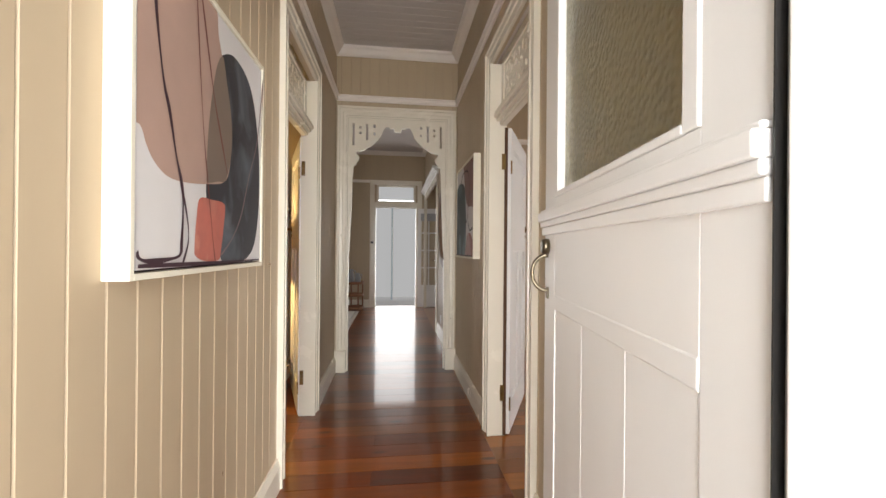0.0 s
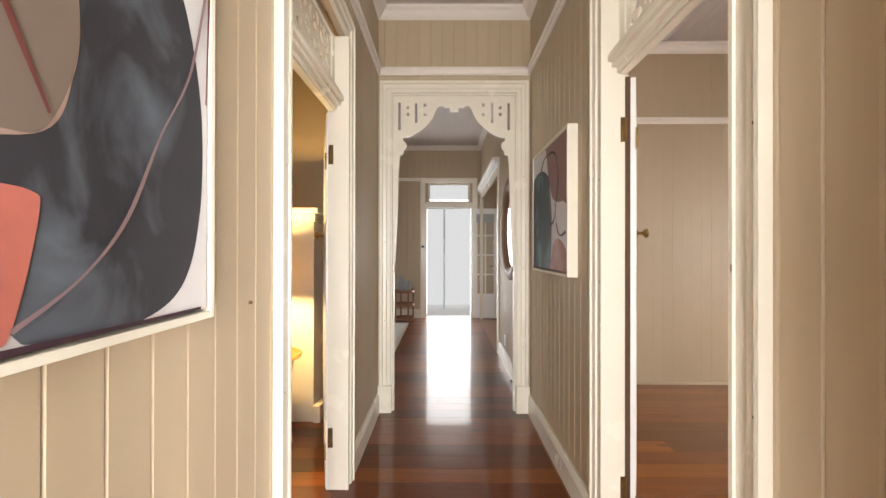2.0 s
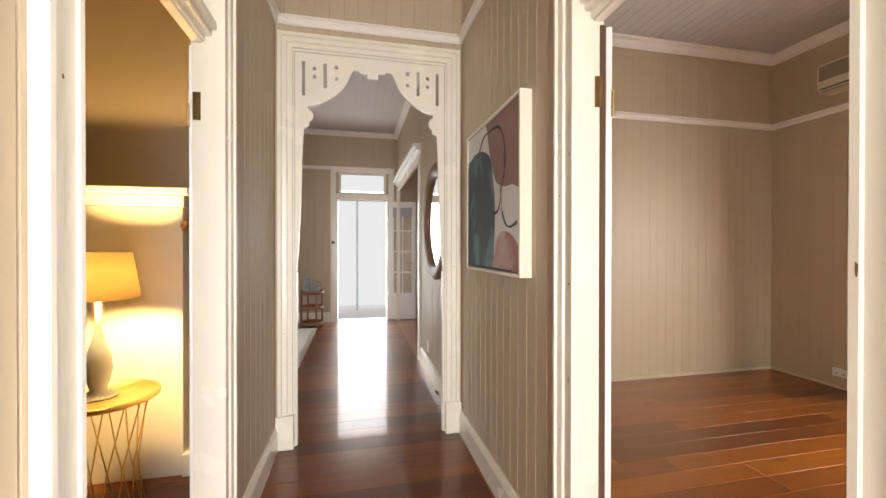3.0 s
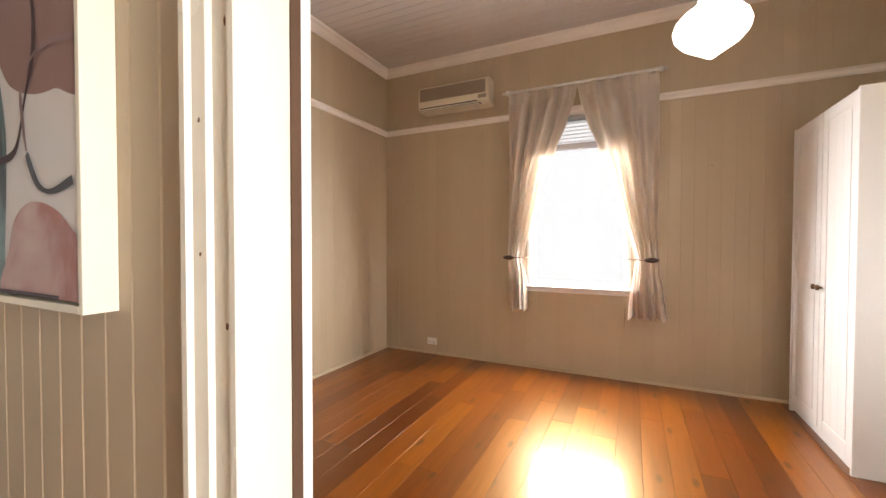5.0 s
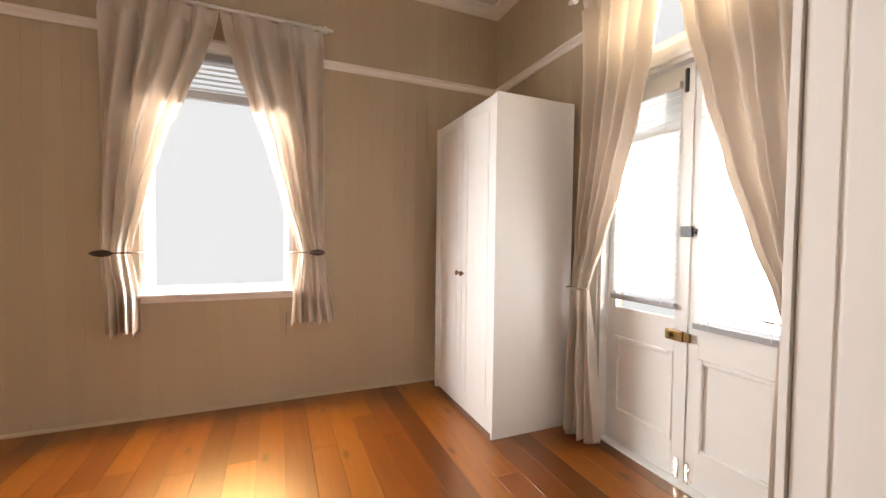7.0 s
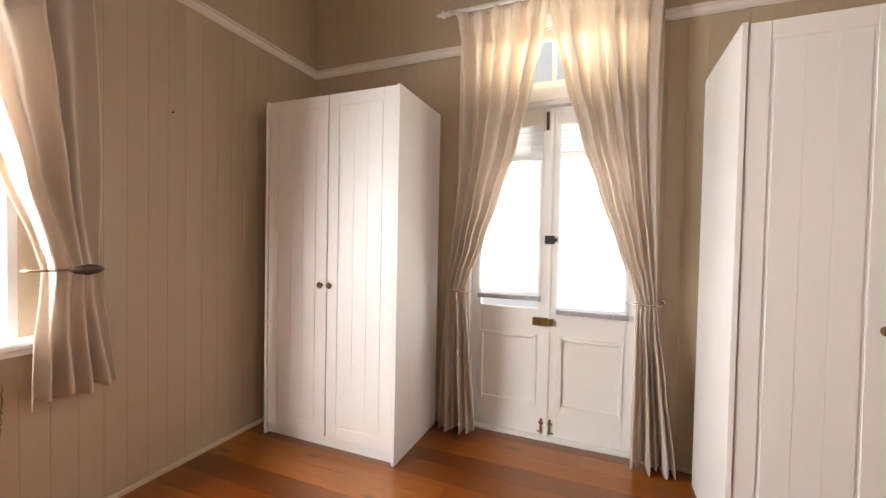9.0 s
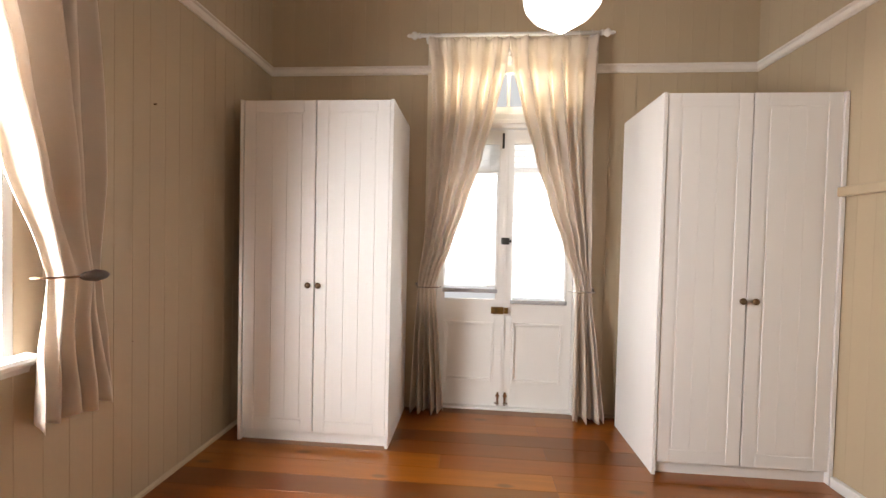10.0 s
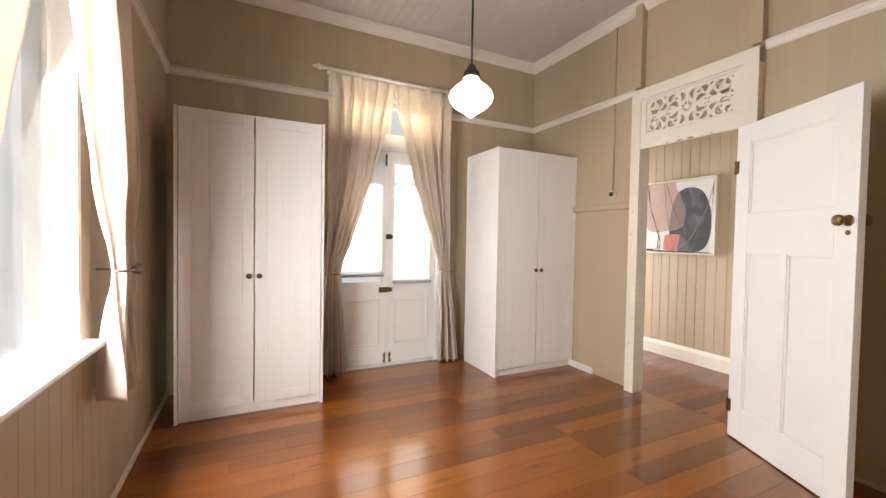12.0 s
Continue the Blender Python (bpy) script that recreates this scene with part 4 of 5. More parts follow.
def holdback(m, bar, mat, knob, label, group):
    h = thing("curtain_holdback", m, label, "holdback", group)
    part("arm", tube([(0, 0.1, 0), (0, 0.03, 0), (0.02 * bar, -0.055, 0), (0.09 * bar, -0.075, 0.002), (0.17 * bar, -0.06, 0.004), (0.185 * bar, -0.03, 0.004)], 0.0045, 8), mat, h)
    part("rose", lathe([(0.018, 0.1), (0.018, 0.094), (0.008, 0.09)], (0, 0, 0), "y", 16), mat, h)
    if knob:
        part("grip", lathe([(0.004, -0.06), (0.015, -0.04), (0.023, 0.0), (0.016, 0.035), (0.004, 0.055)], (0.0, -0.068, 0.0), "x", 16), DARKWOOD, h, "dark turned wooden end")
    return h


for x, q in ((2.88, 1), (1.64, -1)):
    holdback(pose(x, 0.199, 0.9, 0, 0, 180), q, CHROME, False, "slim chrome holdback round the curtain", "holdbacks at the doors")
for y, q in ((2.81, 1), (1.6, -1)):
    holdback(pose(3.93, y, 1.07, 0, 0, -90), q, BRONZE, True, "bronze holdback with a wooden end round the curtain", "holdbacks at the window")

# ---- fixtures of the bedroom ----
ac = thing("air_conditioner", Matrix.Translation((X1 - b, 3.397, 2.57)), "ivory split-system air conditioner with a grey grille on the wall", "air conditioner")
body = bmesh.new()
prof = [(0, 0), (-0.12, 0.0), (-0.165, 0.02), (-0.178, 0.055), (-0.178, 0.2), (-0.165, 0.245), (-0.13, 0.26), (0, 0.26)]
for y in (-0.385, 0.385):
    body.faces.new([body.verts.new((x, y, z)) for x, z in prof])
body.verts.ensure_lookup_table()
for i in range(8):
    body.faces.new([body.verts[k] for k in (i, (i + 1) % 8, 8 + (i + 1) % 8, 8 + i)])
bmesh.ops.bevel(body, geom=list(body.edges), offset=0.006, segments=2, affect="EDGES")
part("casing", body, PLASTIC, ac)
part("grille", boxes((-0.181, -0.177, -0.355, 0.365, 0.1, 0.225), bevel=0.0015), GRILLE, ac, "grey brown intake grille")
for i in range(9):
    part("grille_bar", boxes((-0.1835, -0.181, -0.35, 0.36, 0.107 + i * 0.0135, 0.111 + i * 0.0135)), GRILLE, ac)
part("outlet", boxes((-0.165, -0.118, -0.3, 0.36, 0.004, 0.012)), BLACK, ac)
part("louvre", boxes((-0.178, -0.12, -0.29, 0.355, -0.003, 0.004), bevel=0.001), PLASTIC, ac)
part("louvre_slot", boxes((-0.1795, -0.17, -0.27, 0.36, 0.028, 0.035)), BLACK, ac)
part("display", boxes((-0.1805, -0.176, -0.365, -0.28, 0.05, 0.085), bevel=0.001), GRILLE, ac, "small display window")

PX, PY = 2.175, 1.458
pend = thing("pendant_lamp", Matrix.Translation((PX, PY, 0)), "schoolhouse pendant lamp, lit opal glass on a black rod", "pendant lamp")
part("canopy", lathe([(0.055, ZC), (0.055, ZC - 0.012), (0.03, ZC - 0.03), (0.008, ZC - 0.04)]), BLACK, pend)
part("stem", tube([(0, 0, ZC - 0.03), (0, 0, 2.31)], 0.007, 10), BLACK, pend)
part("gallery", lathe([(r, z - 0.045) for r, z in ((0.008, 2.375), (0.026, 2.365), (0.032, 2.34), (0.05, 2.325), (0.054, 2.3), (0.048, 2.288))]), BLACK, pend)
part("shade", lathe([(0.85 * r, 1.993 + 0.96 * (z - 2.024)) for r, z in ((0.05, 2.3), (0.056, 2.285), (0.062, 2.265), (0.085, 2.245), (0.125, 2.22), (0.155, 2.19), (0.166, 2.16), (0.158, 2.13), (0.125, 2.095), (0.08, 2.068), (0.045, 2.048), (0.02, 2.032), (0.004, 2.024))], steps=48), GLOBE, pend, "glowing opal glass shade")

sock = thing("power_socket", Matrix.Translation((X1 - b, 3.705, 0.137)), "white double power socket low on the wall", "socket")
part("plate", boxes((-0.008, 0, -0.057, 0.057, -0.036, 0.036), bevel=0.003), WHITE, sock)
for s in (-1, 1):
    part("rocker", boxes((-0.011, -0.008, s * 0.02 - 0.006, s * 0.02 + 0.006, 0.012, 0.026), bevel=0.001), WHITE, sock)
    part("pin_slot", boxes((-0.0085, -0.0078, s * 0.025 - 0.004, s * 0.025 + 0.004, -0.02, -0.004)), BLACK, sock)

sw = thing("light_switch", Matrix.Translation((X0 + b, 1.205, 1.632)), "old round cream light switch with a dark dolly", "light switch")
part("base", lathe([(0.036, 0), (0.036, 0.012), (0.032, 0.018), (0.022, 0.02)], axis="x", steps=28), PLASTIC, sw)
part("dolly", lathe([(0.021, 0.02), (0.02, 0.03), (0.014, 0.036), (0.004, 0.038)], axis="x", steps=24), BLACK, sw, "black switch dolly")
con = thing("conduit", Matrix.Translation((X0 + b, 1.205, 0)), "thin painted cable conduit running up the wall", "conduit")
part("pipe", tube([(0.008, 0, 1.66), (0.008, 0, ZC - 0.08)], 0.007, 10), WALL, con)
for z in (1.9, 2.35, 2.8):
    part("clip", boxes((0, 0.017, -0.014, 0.014, z, z + 0.012), bevel=0.001), WALL, con)
strike = thing("strike_plate", Matrix.Translation((0.6545, RDOOR[0] - 0.03, 1.35)), "dark metal strike plate on the door post", "strike plate")
part("plate", boxes((0.0, 0.004, -0.018, 0.018, -0.045, 0.045), bevel=0.001), BRONZE, strike)
for p, lbl in (((X1 - b, 1.178, 1.84), "x"), ((HALL_W + b, 1.66, 1.1), "h")):
    nl = thing("nail", Matrix.Translation(p), "small dark nail in the wall boards", "nail", "nails in the walls")
    part("shank", lathe([(0.004, -0.012), (0.004, 0.006), (0.002, 0.009)], axis="x", steps=10), BRONZE, nl)

# ---- paintings ----


def paint(name, colour, vary=0.12, scale=9):
    return material(name, colour, 0.6, vary, scale, 0.04, 300)


def wash(name, dark, pale, scale):
    """Thin paint: pale brushed patches over a dark ground."""
    m = material(name, dark, 0.55, 0.3, 14, 0.04, 300)
    n, k = m.node_tree.nodes, m.node_tree.links
    b_ = n["Principled BSDF"]
    src = b_.inputs["Base Color"].links[0].from_socket
    tc, mp, no, mr, mx = n.new("ShaderNodeTexCoord"), n.new("ShaderNodeMapping"), n.new("ShaderNodeTexNoise"), n.new("ShaderNodeMapRange"), n.new("ShaderNodeMixRGB")
    mp.inputs["Scale"].default_value = (1.5, 1, 0.8)
    no.inputs["Scale"].default_value, no.inputs["Detail"].default_value, no.inputs["Distortion"].default_value = scale, 7, 0.8
    mr.inputs["From Min"].default_value, mr.inputs["From Max"].default_value = 0.5, 0.72
    mx.inputs[2].default_value = (*pale, 1)
    k.new(tc.outputs["Object"], mp.inputs["Vector"])
    k.new(mp.outputs[0], no.inputs["Vector"])
    k.new(no.outputs["Fac"], mr.inputs["Value"])
    k.new(mr.outputs["Result"], mx.inputs[0])
    k.new(src, mx.inputs[1])
    k.new(mx.outputs[0], b_.inputs["Base Color"])
    return m


P = {"canvas": paint("off white canvas", (0.68, 0.655, 0.64), 0.05), "blush": paint("blush paint", (0.43, 0.29, 0.235)), "char": wash("charcoal wash", (0.035, 0.034, 0.04), (0.13, 0.15, 0.175), 5), "taupe": paint("taupe paint", (0.2, 0.15, 0.115)),
     "coral": wash("coral paint", (0.5, 0.15, 0.11), (0.6, 0.27, 0.2), 9), "plum": paint("plum line", (0.05, 0.022, 0.03)), "rust": paint("rust line", (0.16, 0.045, 0.035)), "mauve": paint("mauve line", (0.26, 0.17, 0.17)),
     "teal": wash("teal wash", (0.04, 0.058, 0.07), (0.16, 0.27, 0.28), 5), "rose": wash("muted rose paint", (0.33, 0.13, 0.11), (0.52, 0.38, 0.35), 4), "cocoa": paint("cocoa paint", (0.27, 0.16, 0.145)), "cream": paint("cream frame", (0.78, 0.73, 0.6), 0.05)}


def smooth_loop(pts, n=8):
    out = []
    m = len(pts)
    for i in range(m):
        p0, p1, p2, p3 = (Vector(pts[(i + k - 1) % m]) for k in range(4))
        for j in range(n):
            t = j / n
            out.append(0.5 * (2 * p1 + (p2 - p0) * t + (2 * p0 - 5 * p1 + 4 * p2 - p3) * t * t + (3 * p1 - p0 - 3 * p2 + p3) * t ** 3))
    return out


def painting(m, W, H, shapes, lines, label):
    D = 0.052
    pt = thing("painting", m, label, "painting", "abstract paintings in the hall")
    part("frame", boxes((0, 0.014, -D, 0, 0, H), (W - 0.014, W, -D, 0, 0, H), (0.014, W - 0.014, -D, 0, 0, 0.014), (0.014, W - 0.014, -D, 0, H - 0.014, H), bevel=0.0015), P["cream"], pt, "cream float frame")
    part("shadow_gap", boxes((0.014, W - 0.014, -0.02, -0.016, 0.014, H - 0.014)), P["plum"], pt)
    g = 0.02
    cw, ch = W - 2 * g, H - 2 * g
    part("canvas", boxes((g, W - g, -D + 0.004, -0.02, g, H - g), bevel=0.001), P["canvas"], pt)
    y = -D + 0.004
    for k, (mat, pts) in enumerate(shapes):
        yy = y - 0.0006 * (k + 1)
        bm = bmesh.new()
        ring = [bm.verts.new((g + min(max(q[0], 0), 1) * cw, yy, g + min(max(q[1], 0), 1) * ch)) for q in smooth_loop(pts)]
        bmesh.ops.remove_doubles(bm, verts=ring, dist=0.0008)
        ring = list(bm.verts)
        es = [bm.edges.new((ring[i], ring[(i + 1) % len(ring)])) for i in range(len(ring))]
        bmesh.ops.triangle_fill(bm, edges=es, use_beauty=True)
        part("painted_shape", bm, P[mat], pt)
    for k, (mat, w, pts) in enumerate(lines):
        yy = y - 0.0006 * (len(shapes) + 1 + k)
        path = smooth_loop([pts[0]] + pts + [pts[-1]], 8)[8:-16]
        bm = bmesh.new()
        prev = None
        for i, q in enumerate(path):
            d = path[min(i + 1, len(path) - 1)] - path[max(i - 1, 0)]
            nrm = Vector((-d[1], d[0])).normalized() * w * (0.75 + 0.25 * math.sin(i * 0.35))
            cur = [bm.verts.new((g + min(max(q[0] + sg * nrm[0], 0), 1) * cw, yy, g + min(max(q[1] + sg * nrm[1], 0), 1) * ch)) for sg in (-1, 1)]
            if prev:
                bm.faces.new((prev[0], prev[1], cur[1], cur[0]))
            prev = cur
        part("painted_line", bm, P[mat], pt)
    return pt


painting(pose(HALL_W + b, 0.64, 1.105, 0, 0, 90), 0.775, 0.767, [
    ("char", [(0.53, 0.85), (0.634, 0.9), (0.76, 0.89), (0.86, 0.83), (0.93, 0.7), (0.975, 0.5), (0.97, 0.26), (0.91, 0.08), (0.78, 0.008), (0.576, 0.008), (0.525, 0.03), (0.45, 0.15), (0.408, 0.243), (0.403, 0.345), (0.412, 0.495), (0.442, 0.656), (0.483, 0.788)]),
    ("blush", [(-0.05, 0.48), (0.02, 0.402), (0.046, 0.356), (0.086, 0.315), (0.151, 0.287), (0.246, 0.285), (0.395, 0.303), (0.57, 0.345), (0.622, 0.461), (0.631, 0.571), (0.608, 0.669), (0.56, 0.78), (0.5, 0.9), (0.42, 1.05), (-0.05, 1.05)]),
    ("taupe", [(0.535, 0.845), (0.575, 0.75), (0.608, 0.669), (0.629, 0.571), (0.62, 0.461), (0.57, 0.349), (0.5, 0.33), (0.41, 0.312), (0.403, 0.345), (0.412, 0.495), (0.442, 0.656), (0.483, 0.788)]),
    ("coral", [(0.352, 0.243), (0.448, 0.25), (0.548, 0.248), (0.562, 0.209), (0.525, 0.04), (0.495, 0.014), (0.399, 0.014), (0.329, 0.032), (0.316, 0.061), (0.328, 0.168)])],
    [("plum", 0.009, [(0.05, 1.0), (0.085, 0.75), (0.12, 0.582), (0.155, 0.492), (0.195, 0.36), (0.226, 0.285), (0.238, 0.213), (0.231, 0.092), (0.22, 0.04), (0.14, 0.026), (0.054, 0.024), (0.014, 0.034), (0.0, 0.055)]),
     ("plum", 0.006, [(0.226, 0.272), (0.263, 0.165), (0.272, 0.089), (0.241, 0.02), (0.222, 0.0)]),
     ("rust", 0.004, [(0.31, 1.0), (0.343, 0.703), (0.373, 0.48), (0.408, 0.303), (0.445, 0.127), (0.475, 0.0)]),
     ("rust", 0.006, [(0.34, 1.0), (0.41, 0.773), (0.457, 0.633), (0.518, 0.499), (0.58, 0.365)]),
     ("mauve", 0.005, [(1.0, 0.93), (0.924, 0.608), (0.819, 0.41), (0.728, 0.219), (0.629, 0.106), (0.51, 0.029)]),
     ("rust", 0.005, [(0.998, 0.95), (0.99, 0.75), (0.98, 0.52)]),
     ("plum", 0.007, [(0.0, 0.012), (0.5, 0.006), (1.0, 0.006)])],
    "square abstract canvas with a charcoal oval and coral block")
painting(pose(HALL_E - b, 3.33, 1.105, 0, 0, -90), 0.768, 0.757, [
    ("cocoa", [(0.45, 1.05), (0.459, 0.95), (0.529, 0.745), (0.59, 0.63), (0.659, 0.558), (0.779, 0.52), (0.9, 0.515), (1.05, 0.526), (1.05, 1.05)]),
    ("teal", [(-0.02, 0.717), (0.106, 0.83), (0.25, 0.845), (0.4, 0.82), (0.529, 0.745), (0.59, 0.58), (0.621, 0.441), (0.621, 0.319), (0.6, 0.1), (0.585, -0.01), (-0.02, -0.01)]),
    ("rose", [(0.595, -0.01), (0.63, 0.12), (0.68, 0.21), (0.779, 0.245), (0.919, 0.211), (1.05, 0.1), (1.05, -0.01)])],
    [("plum", 0.011, [(0.276, 0.819), (0.385, 0.915), (0.529, 0.933), (0.696, 0.908), (0.779, 0.809), (0.801, 0.651), (0.743, 0.506), (0.684, 0.385), (0.57, 0.363)]),
     ("mauve", 0.009, [(1.0, 0.621), (0.834, 0.626), (0.73, 0.56), (0.735, 0.45), (0.755, 0.37)]),
     ("char", 0.012, [(0.755, 0.37), (0.812, 0.289), (0.887, 0.266), (1.0, 0.29)]),
     ("plum", 0.005, [(0.0, 0.006), (1.0, 0.006)])],
    "square abstract canvas with a teal oval and looping lines")

# ---- front door ----
AGED = material("dull aged chrome", (0.2, 0.17, 0.12), 0.32, 0.35, 60, 0.1, 140, metal=1.0)
fd = thing("front_door", pose(0.314, FY + 0.01, 0, 0, 0, 82), "white front door with rippled obscure glass standing open", "door")
W, H, T = 0.895, 2.05, 0.04
part("leaf_frame", boxes((0, 0.115, -T, 0, 0.01, H), (0.78, W, -T, 0, 0.01, H), (0.115, 0.78, -T, 0, 0.01, 0.2), (0.115, 0.78, -T, 0, 1.02, 1.325), (0.115, 0.78, -T, 0, 1.93, H), bevel=0.002), WHITE, fd)
for x0, x1 in ((0.115, 0.323), (0.343, 0.552), (0.572, 0.78)):
    part("sunk_panel", boxes((x0, x1, -T + 0.01, -0.0035, 0.2, 1.02)), WHITE, fd)
for x in (0.323, 0.552):
    part("muntin", boxes((x, x + 0.02, -T + 0.001, -0.0026, 0.2, 1.02), bevel=0.0015), WHITE, fd)
part("panel_head", boxes((0.115, 0.78, -0.01, 0.0015, 1.0, 1.045), bevel=0.004), WHITE, fd)
part("glazing_bead", boxes((0.115, 0.15, -T + 0.008, 0.004, 1.325, 1.93), (0.745, 0.78, -T + 0.008, 0.004, 1.325, 1.93), (0.15, 0.745, -T + 0.008, 0.004, 1.325, 1.34), bevel=0.003), WHITE, fd)
part("obscure_glass", boxes((0.15, 0.745, -0.024, -0.018, 1.34, 1.93)), FROST, fd, "amber rippled obscure glass")
led = bmesh.new()
for z, zz, t in ((1.22, 1.245, 0.008), (1.245, 1.262, 0.014), (1.262, 1.29, 0.022), (1.29, 1.298, 0.014)):
    box(led, 0.004, W + 0.012, -0.002, t, z, zz, bevel=0.003)
part("drip_ledge", led, WHITE, fd, "moulded white ledge below the glass")
part("lock_cylinder", lathe([(0.024, 0), (0.024, 0.014), (0.02, 0.02), (0.012, 0.021)], (0.855, 0, 1.185), "y", 20), AGED, fd, "chrome lock cylinder")
bow = [math.pi * i / 24 for i in range(25)]
part("pull_handle", tube([(0.855 + 0.014 * math.sin(a), 0.046 * math.sin(a) ** 0.8, 1.103 + 0.054 * math.cos(a)) for a in bow], 0.0062, 14), AGED, fd, "dull aged chrome pull handle")
part("handle_foot", boxes((0.842, 0.866, 0, 0.005, 1.025, 1.06), bevel=0.002), AGED, fd)
for z in (0.25, 1.72):
    part("hinge", boxes((-0.016, 0.002, -0.014, 0.004, z - 0.05, z + 0.05), bevel=0.002), TRIM, fd)
ff = thing("front_door_frame", Matrix(), "white timber front door frame", "door frame")
ff["kind"] = "structure"
part("jamb", boxes((0.305, 0.3345, FY - 0.225, FY - 0.005, 0, 2.12), bevel=0.003), WHITE, ff)
part("jamb", boxes((-0.5795, -0.55, FY - 0.225, FY - 0.005, 0, 2.12), bevel=0.003), WHITE, ff)
# black strip drawn for the shade in the gap between door and jamb
part("hinge_shade_strip", boxes((0.3055, 0.318, FY + 0.0065, FY + 0.0085, 0.02, 2.06)), BLACK, ff, "black strip standing in for the shaded gap along the hinge side")
part("head", boxes((-0.55, 0.305, FY - 0.224, FY - 0.006, 2.08, 2.12), bevel=0.003), WHITE, ff)
part("fanlight_glass", boxes((-0.5795, 0.3345, FY - 0.12, FY - 0.115, 2.12, 2.5)), FROST, ff)
part("threshold", boxes((-0.55, 0.305, FY - 0.23, FY - 0.211, -0.018, 0.012), bevel=0.004), OAK, ff)

# ---- living room beyond the archway ----
bd = thing("back_door_frame", Matrix(), "white frame of the back door with a fanlight", "door frame")
bd["kind"] = "structure"
y = YF
part("jamb", boxes((-0.445, -0.42, y - 0.01, y + 0.15, 0, 2.01), (0.388, 0.413, y - 0.01, y + 0.15, 0, 2.01)), TRIM, bd)
part("mid_rail", boxes((-0.445, 0.413, y - 0.012, y + 0.15, 2.01, 2.11), bevel=0.003), TRIM, bd)
for nm, ends in casing(-0.445, 0.413, 2.46):
    part(nm, cased(ends, ((0, 0.0), (0, 0.02), (0.07, 0.026), (0.09, 0.034), (0.09, 0.0)), lambda u, t, z: (u, YF - b + 0.003 - t, z)), TRIM, bd)
part("fanlight_sash", boxes((-0.4045, -0.365, y + 0.03, y + 0.07, 2.11, 2.46), (0.335, 0.3725, y + 0.03, y + 0.07, 2.11, 2.46), (-0.365, 0.335, y + 0.03, y + 0.07, 2.11, 2.14), (-0.365, 0.335, y + 0.03, y + 0.07, 2.43, 2.46)), TRIM, bd)
pane("pane", boxes((-0.365, 0.335, y + 0.048, y + 0.052, 2.14, 2.43)), bd)
gd = thing("glazed_back_door", pose(0.425, YF - 0.055, 0, 0, 0, -8), "white glazed back door swung open with small panes", "door")
W, H, T = 0.44, 1.99, 0.035
rows = [0.45, 0.8, 1.15, 1.5, 1.88]
fr = [(0, 0.07, 0, T, 0.01, H), (W - 0.07, W, 0, T, 0.01, H), (0.07, W - 0.07, 0, T, 0.01, 0.14), (0.07, W - 0.07, 0.008, T - 0.008, 0.14, 0.36), (0.07, W - 0.07, 0, T, 0.36, 0.45), (0.07, W - 0.07, 0, T, 1.88, H), (W / 2 - 0.012, W / 2 + 0.012, 0.004, T - 0.004, 0.45, 1.88)]
for z in rows[1:-1]:
    fr.append((0.07, W / 2 - 0.012, 0.004, T - 0.004, z - 0.012, z + 0.012))
    fr.append((W / 2 + 0.012, W - 0.07, 0.004, T - 0.004, z - 0.012, z + 0.012))
part("leaf_frame", boxes(*fr), WHITE, gd)
for a, c in ((0.07, W / 2 - 0.012), (W / 2 + 0.012, W - 0.07)):
    for z0, z1 in zip(rows, rows[1:]):
        pane("pane", boxes((a, c, 0.015, 0.019, z0 + (0.012 if z0 > 0.45 else 0), z1 - (0.012 if z1 < 1.88 else 0))), gd)
part("handle", tube([(W - 0.05, T, 0.95), (W - 0.05, T + 0.05, 0.95), (W - 0.14, T + 0.05, 0.95)], 0.008, 8), CHROME, gd, "chrome lever handle")
part("handle", tube([(W - 0.05, 0, 0.95), (W - 0.05, -0.05, 0.95), (W - 0.14, -0.05, 0.95)], 0.008, 8), CHROME, gd, "chrome lever handle")
part("roller", boxes((0.06, W - 0.06, -0.03, -0.002, 1.74, 1.89), bevel=0.004), GREY, gd, "rolled grey blind")
lat = thing("door_latch", Matrix.Translation((-0.49, YF - 0.04, 1.3)), "small dark latch beside the back door", "latch")
part("body", boxes((-0.025, 0.025, -0.02, 0.0, -0.02, 0.02), bevel=0.004), BLACK, lat)
post = thing("verandah_post", Matrix.Translation((-0.1, 9.2, -0.03)), "slim pale blue verandah post behind the house", "post")
PALE = material("pale blue paint", (0.55, 0.66, 0.75), 0.5, 0.05)
part("shaft", boxes((-0.02, 0.02, -0.02, 0.02, 0, 2.2), bevel=0.004), PALE, post)

mir = thing("round_mirror", Matrix.Translation((HALL_E - b, 4.43, 1.45)), "round wall mirror in a broad brown wooden frame", "mirror")
ringp = [(0.5, 0), (0.5, -0.03), (0.47, -0.05), (0.4, -0.04), (0.38, -0.02), (0.38, 0)]
bm = bmesh.new()
rg = [[bm.verts.new((x, r * math.cos(a), r * math.sin(a))) for r, x in ringp] for a in (2 * math.pi * i / 64 for i in range(64))]
for i in range(64):
    for j in range(6):
        bm.faces.new((rg[i][j], rg[(i + 1) % 64][j], rg[(i + 1) % 64][(j + 1) % 6], rg[i][(j + 1) % 6])).smooth = True
part("frame", bm, OAK, mir)
part("mirror_glass", lathe([(0.385, -0.004), (0.385, -0.012)], axis="x", steps=64), MIRROR, mir)
sd = thing("side_opening_frame", Matrix(), "white frame and moulded ledge of a side doorway", "door frame")
sd["kind"] = "structure"
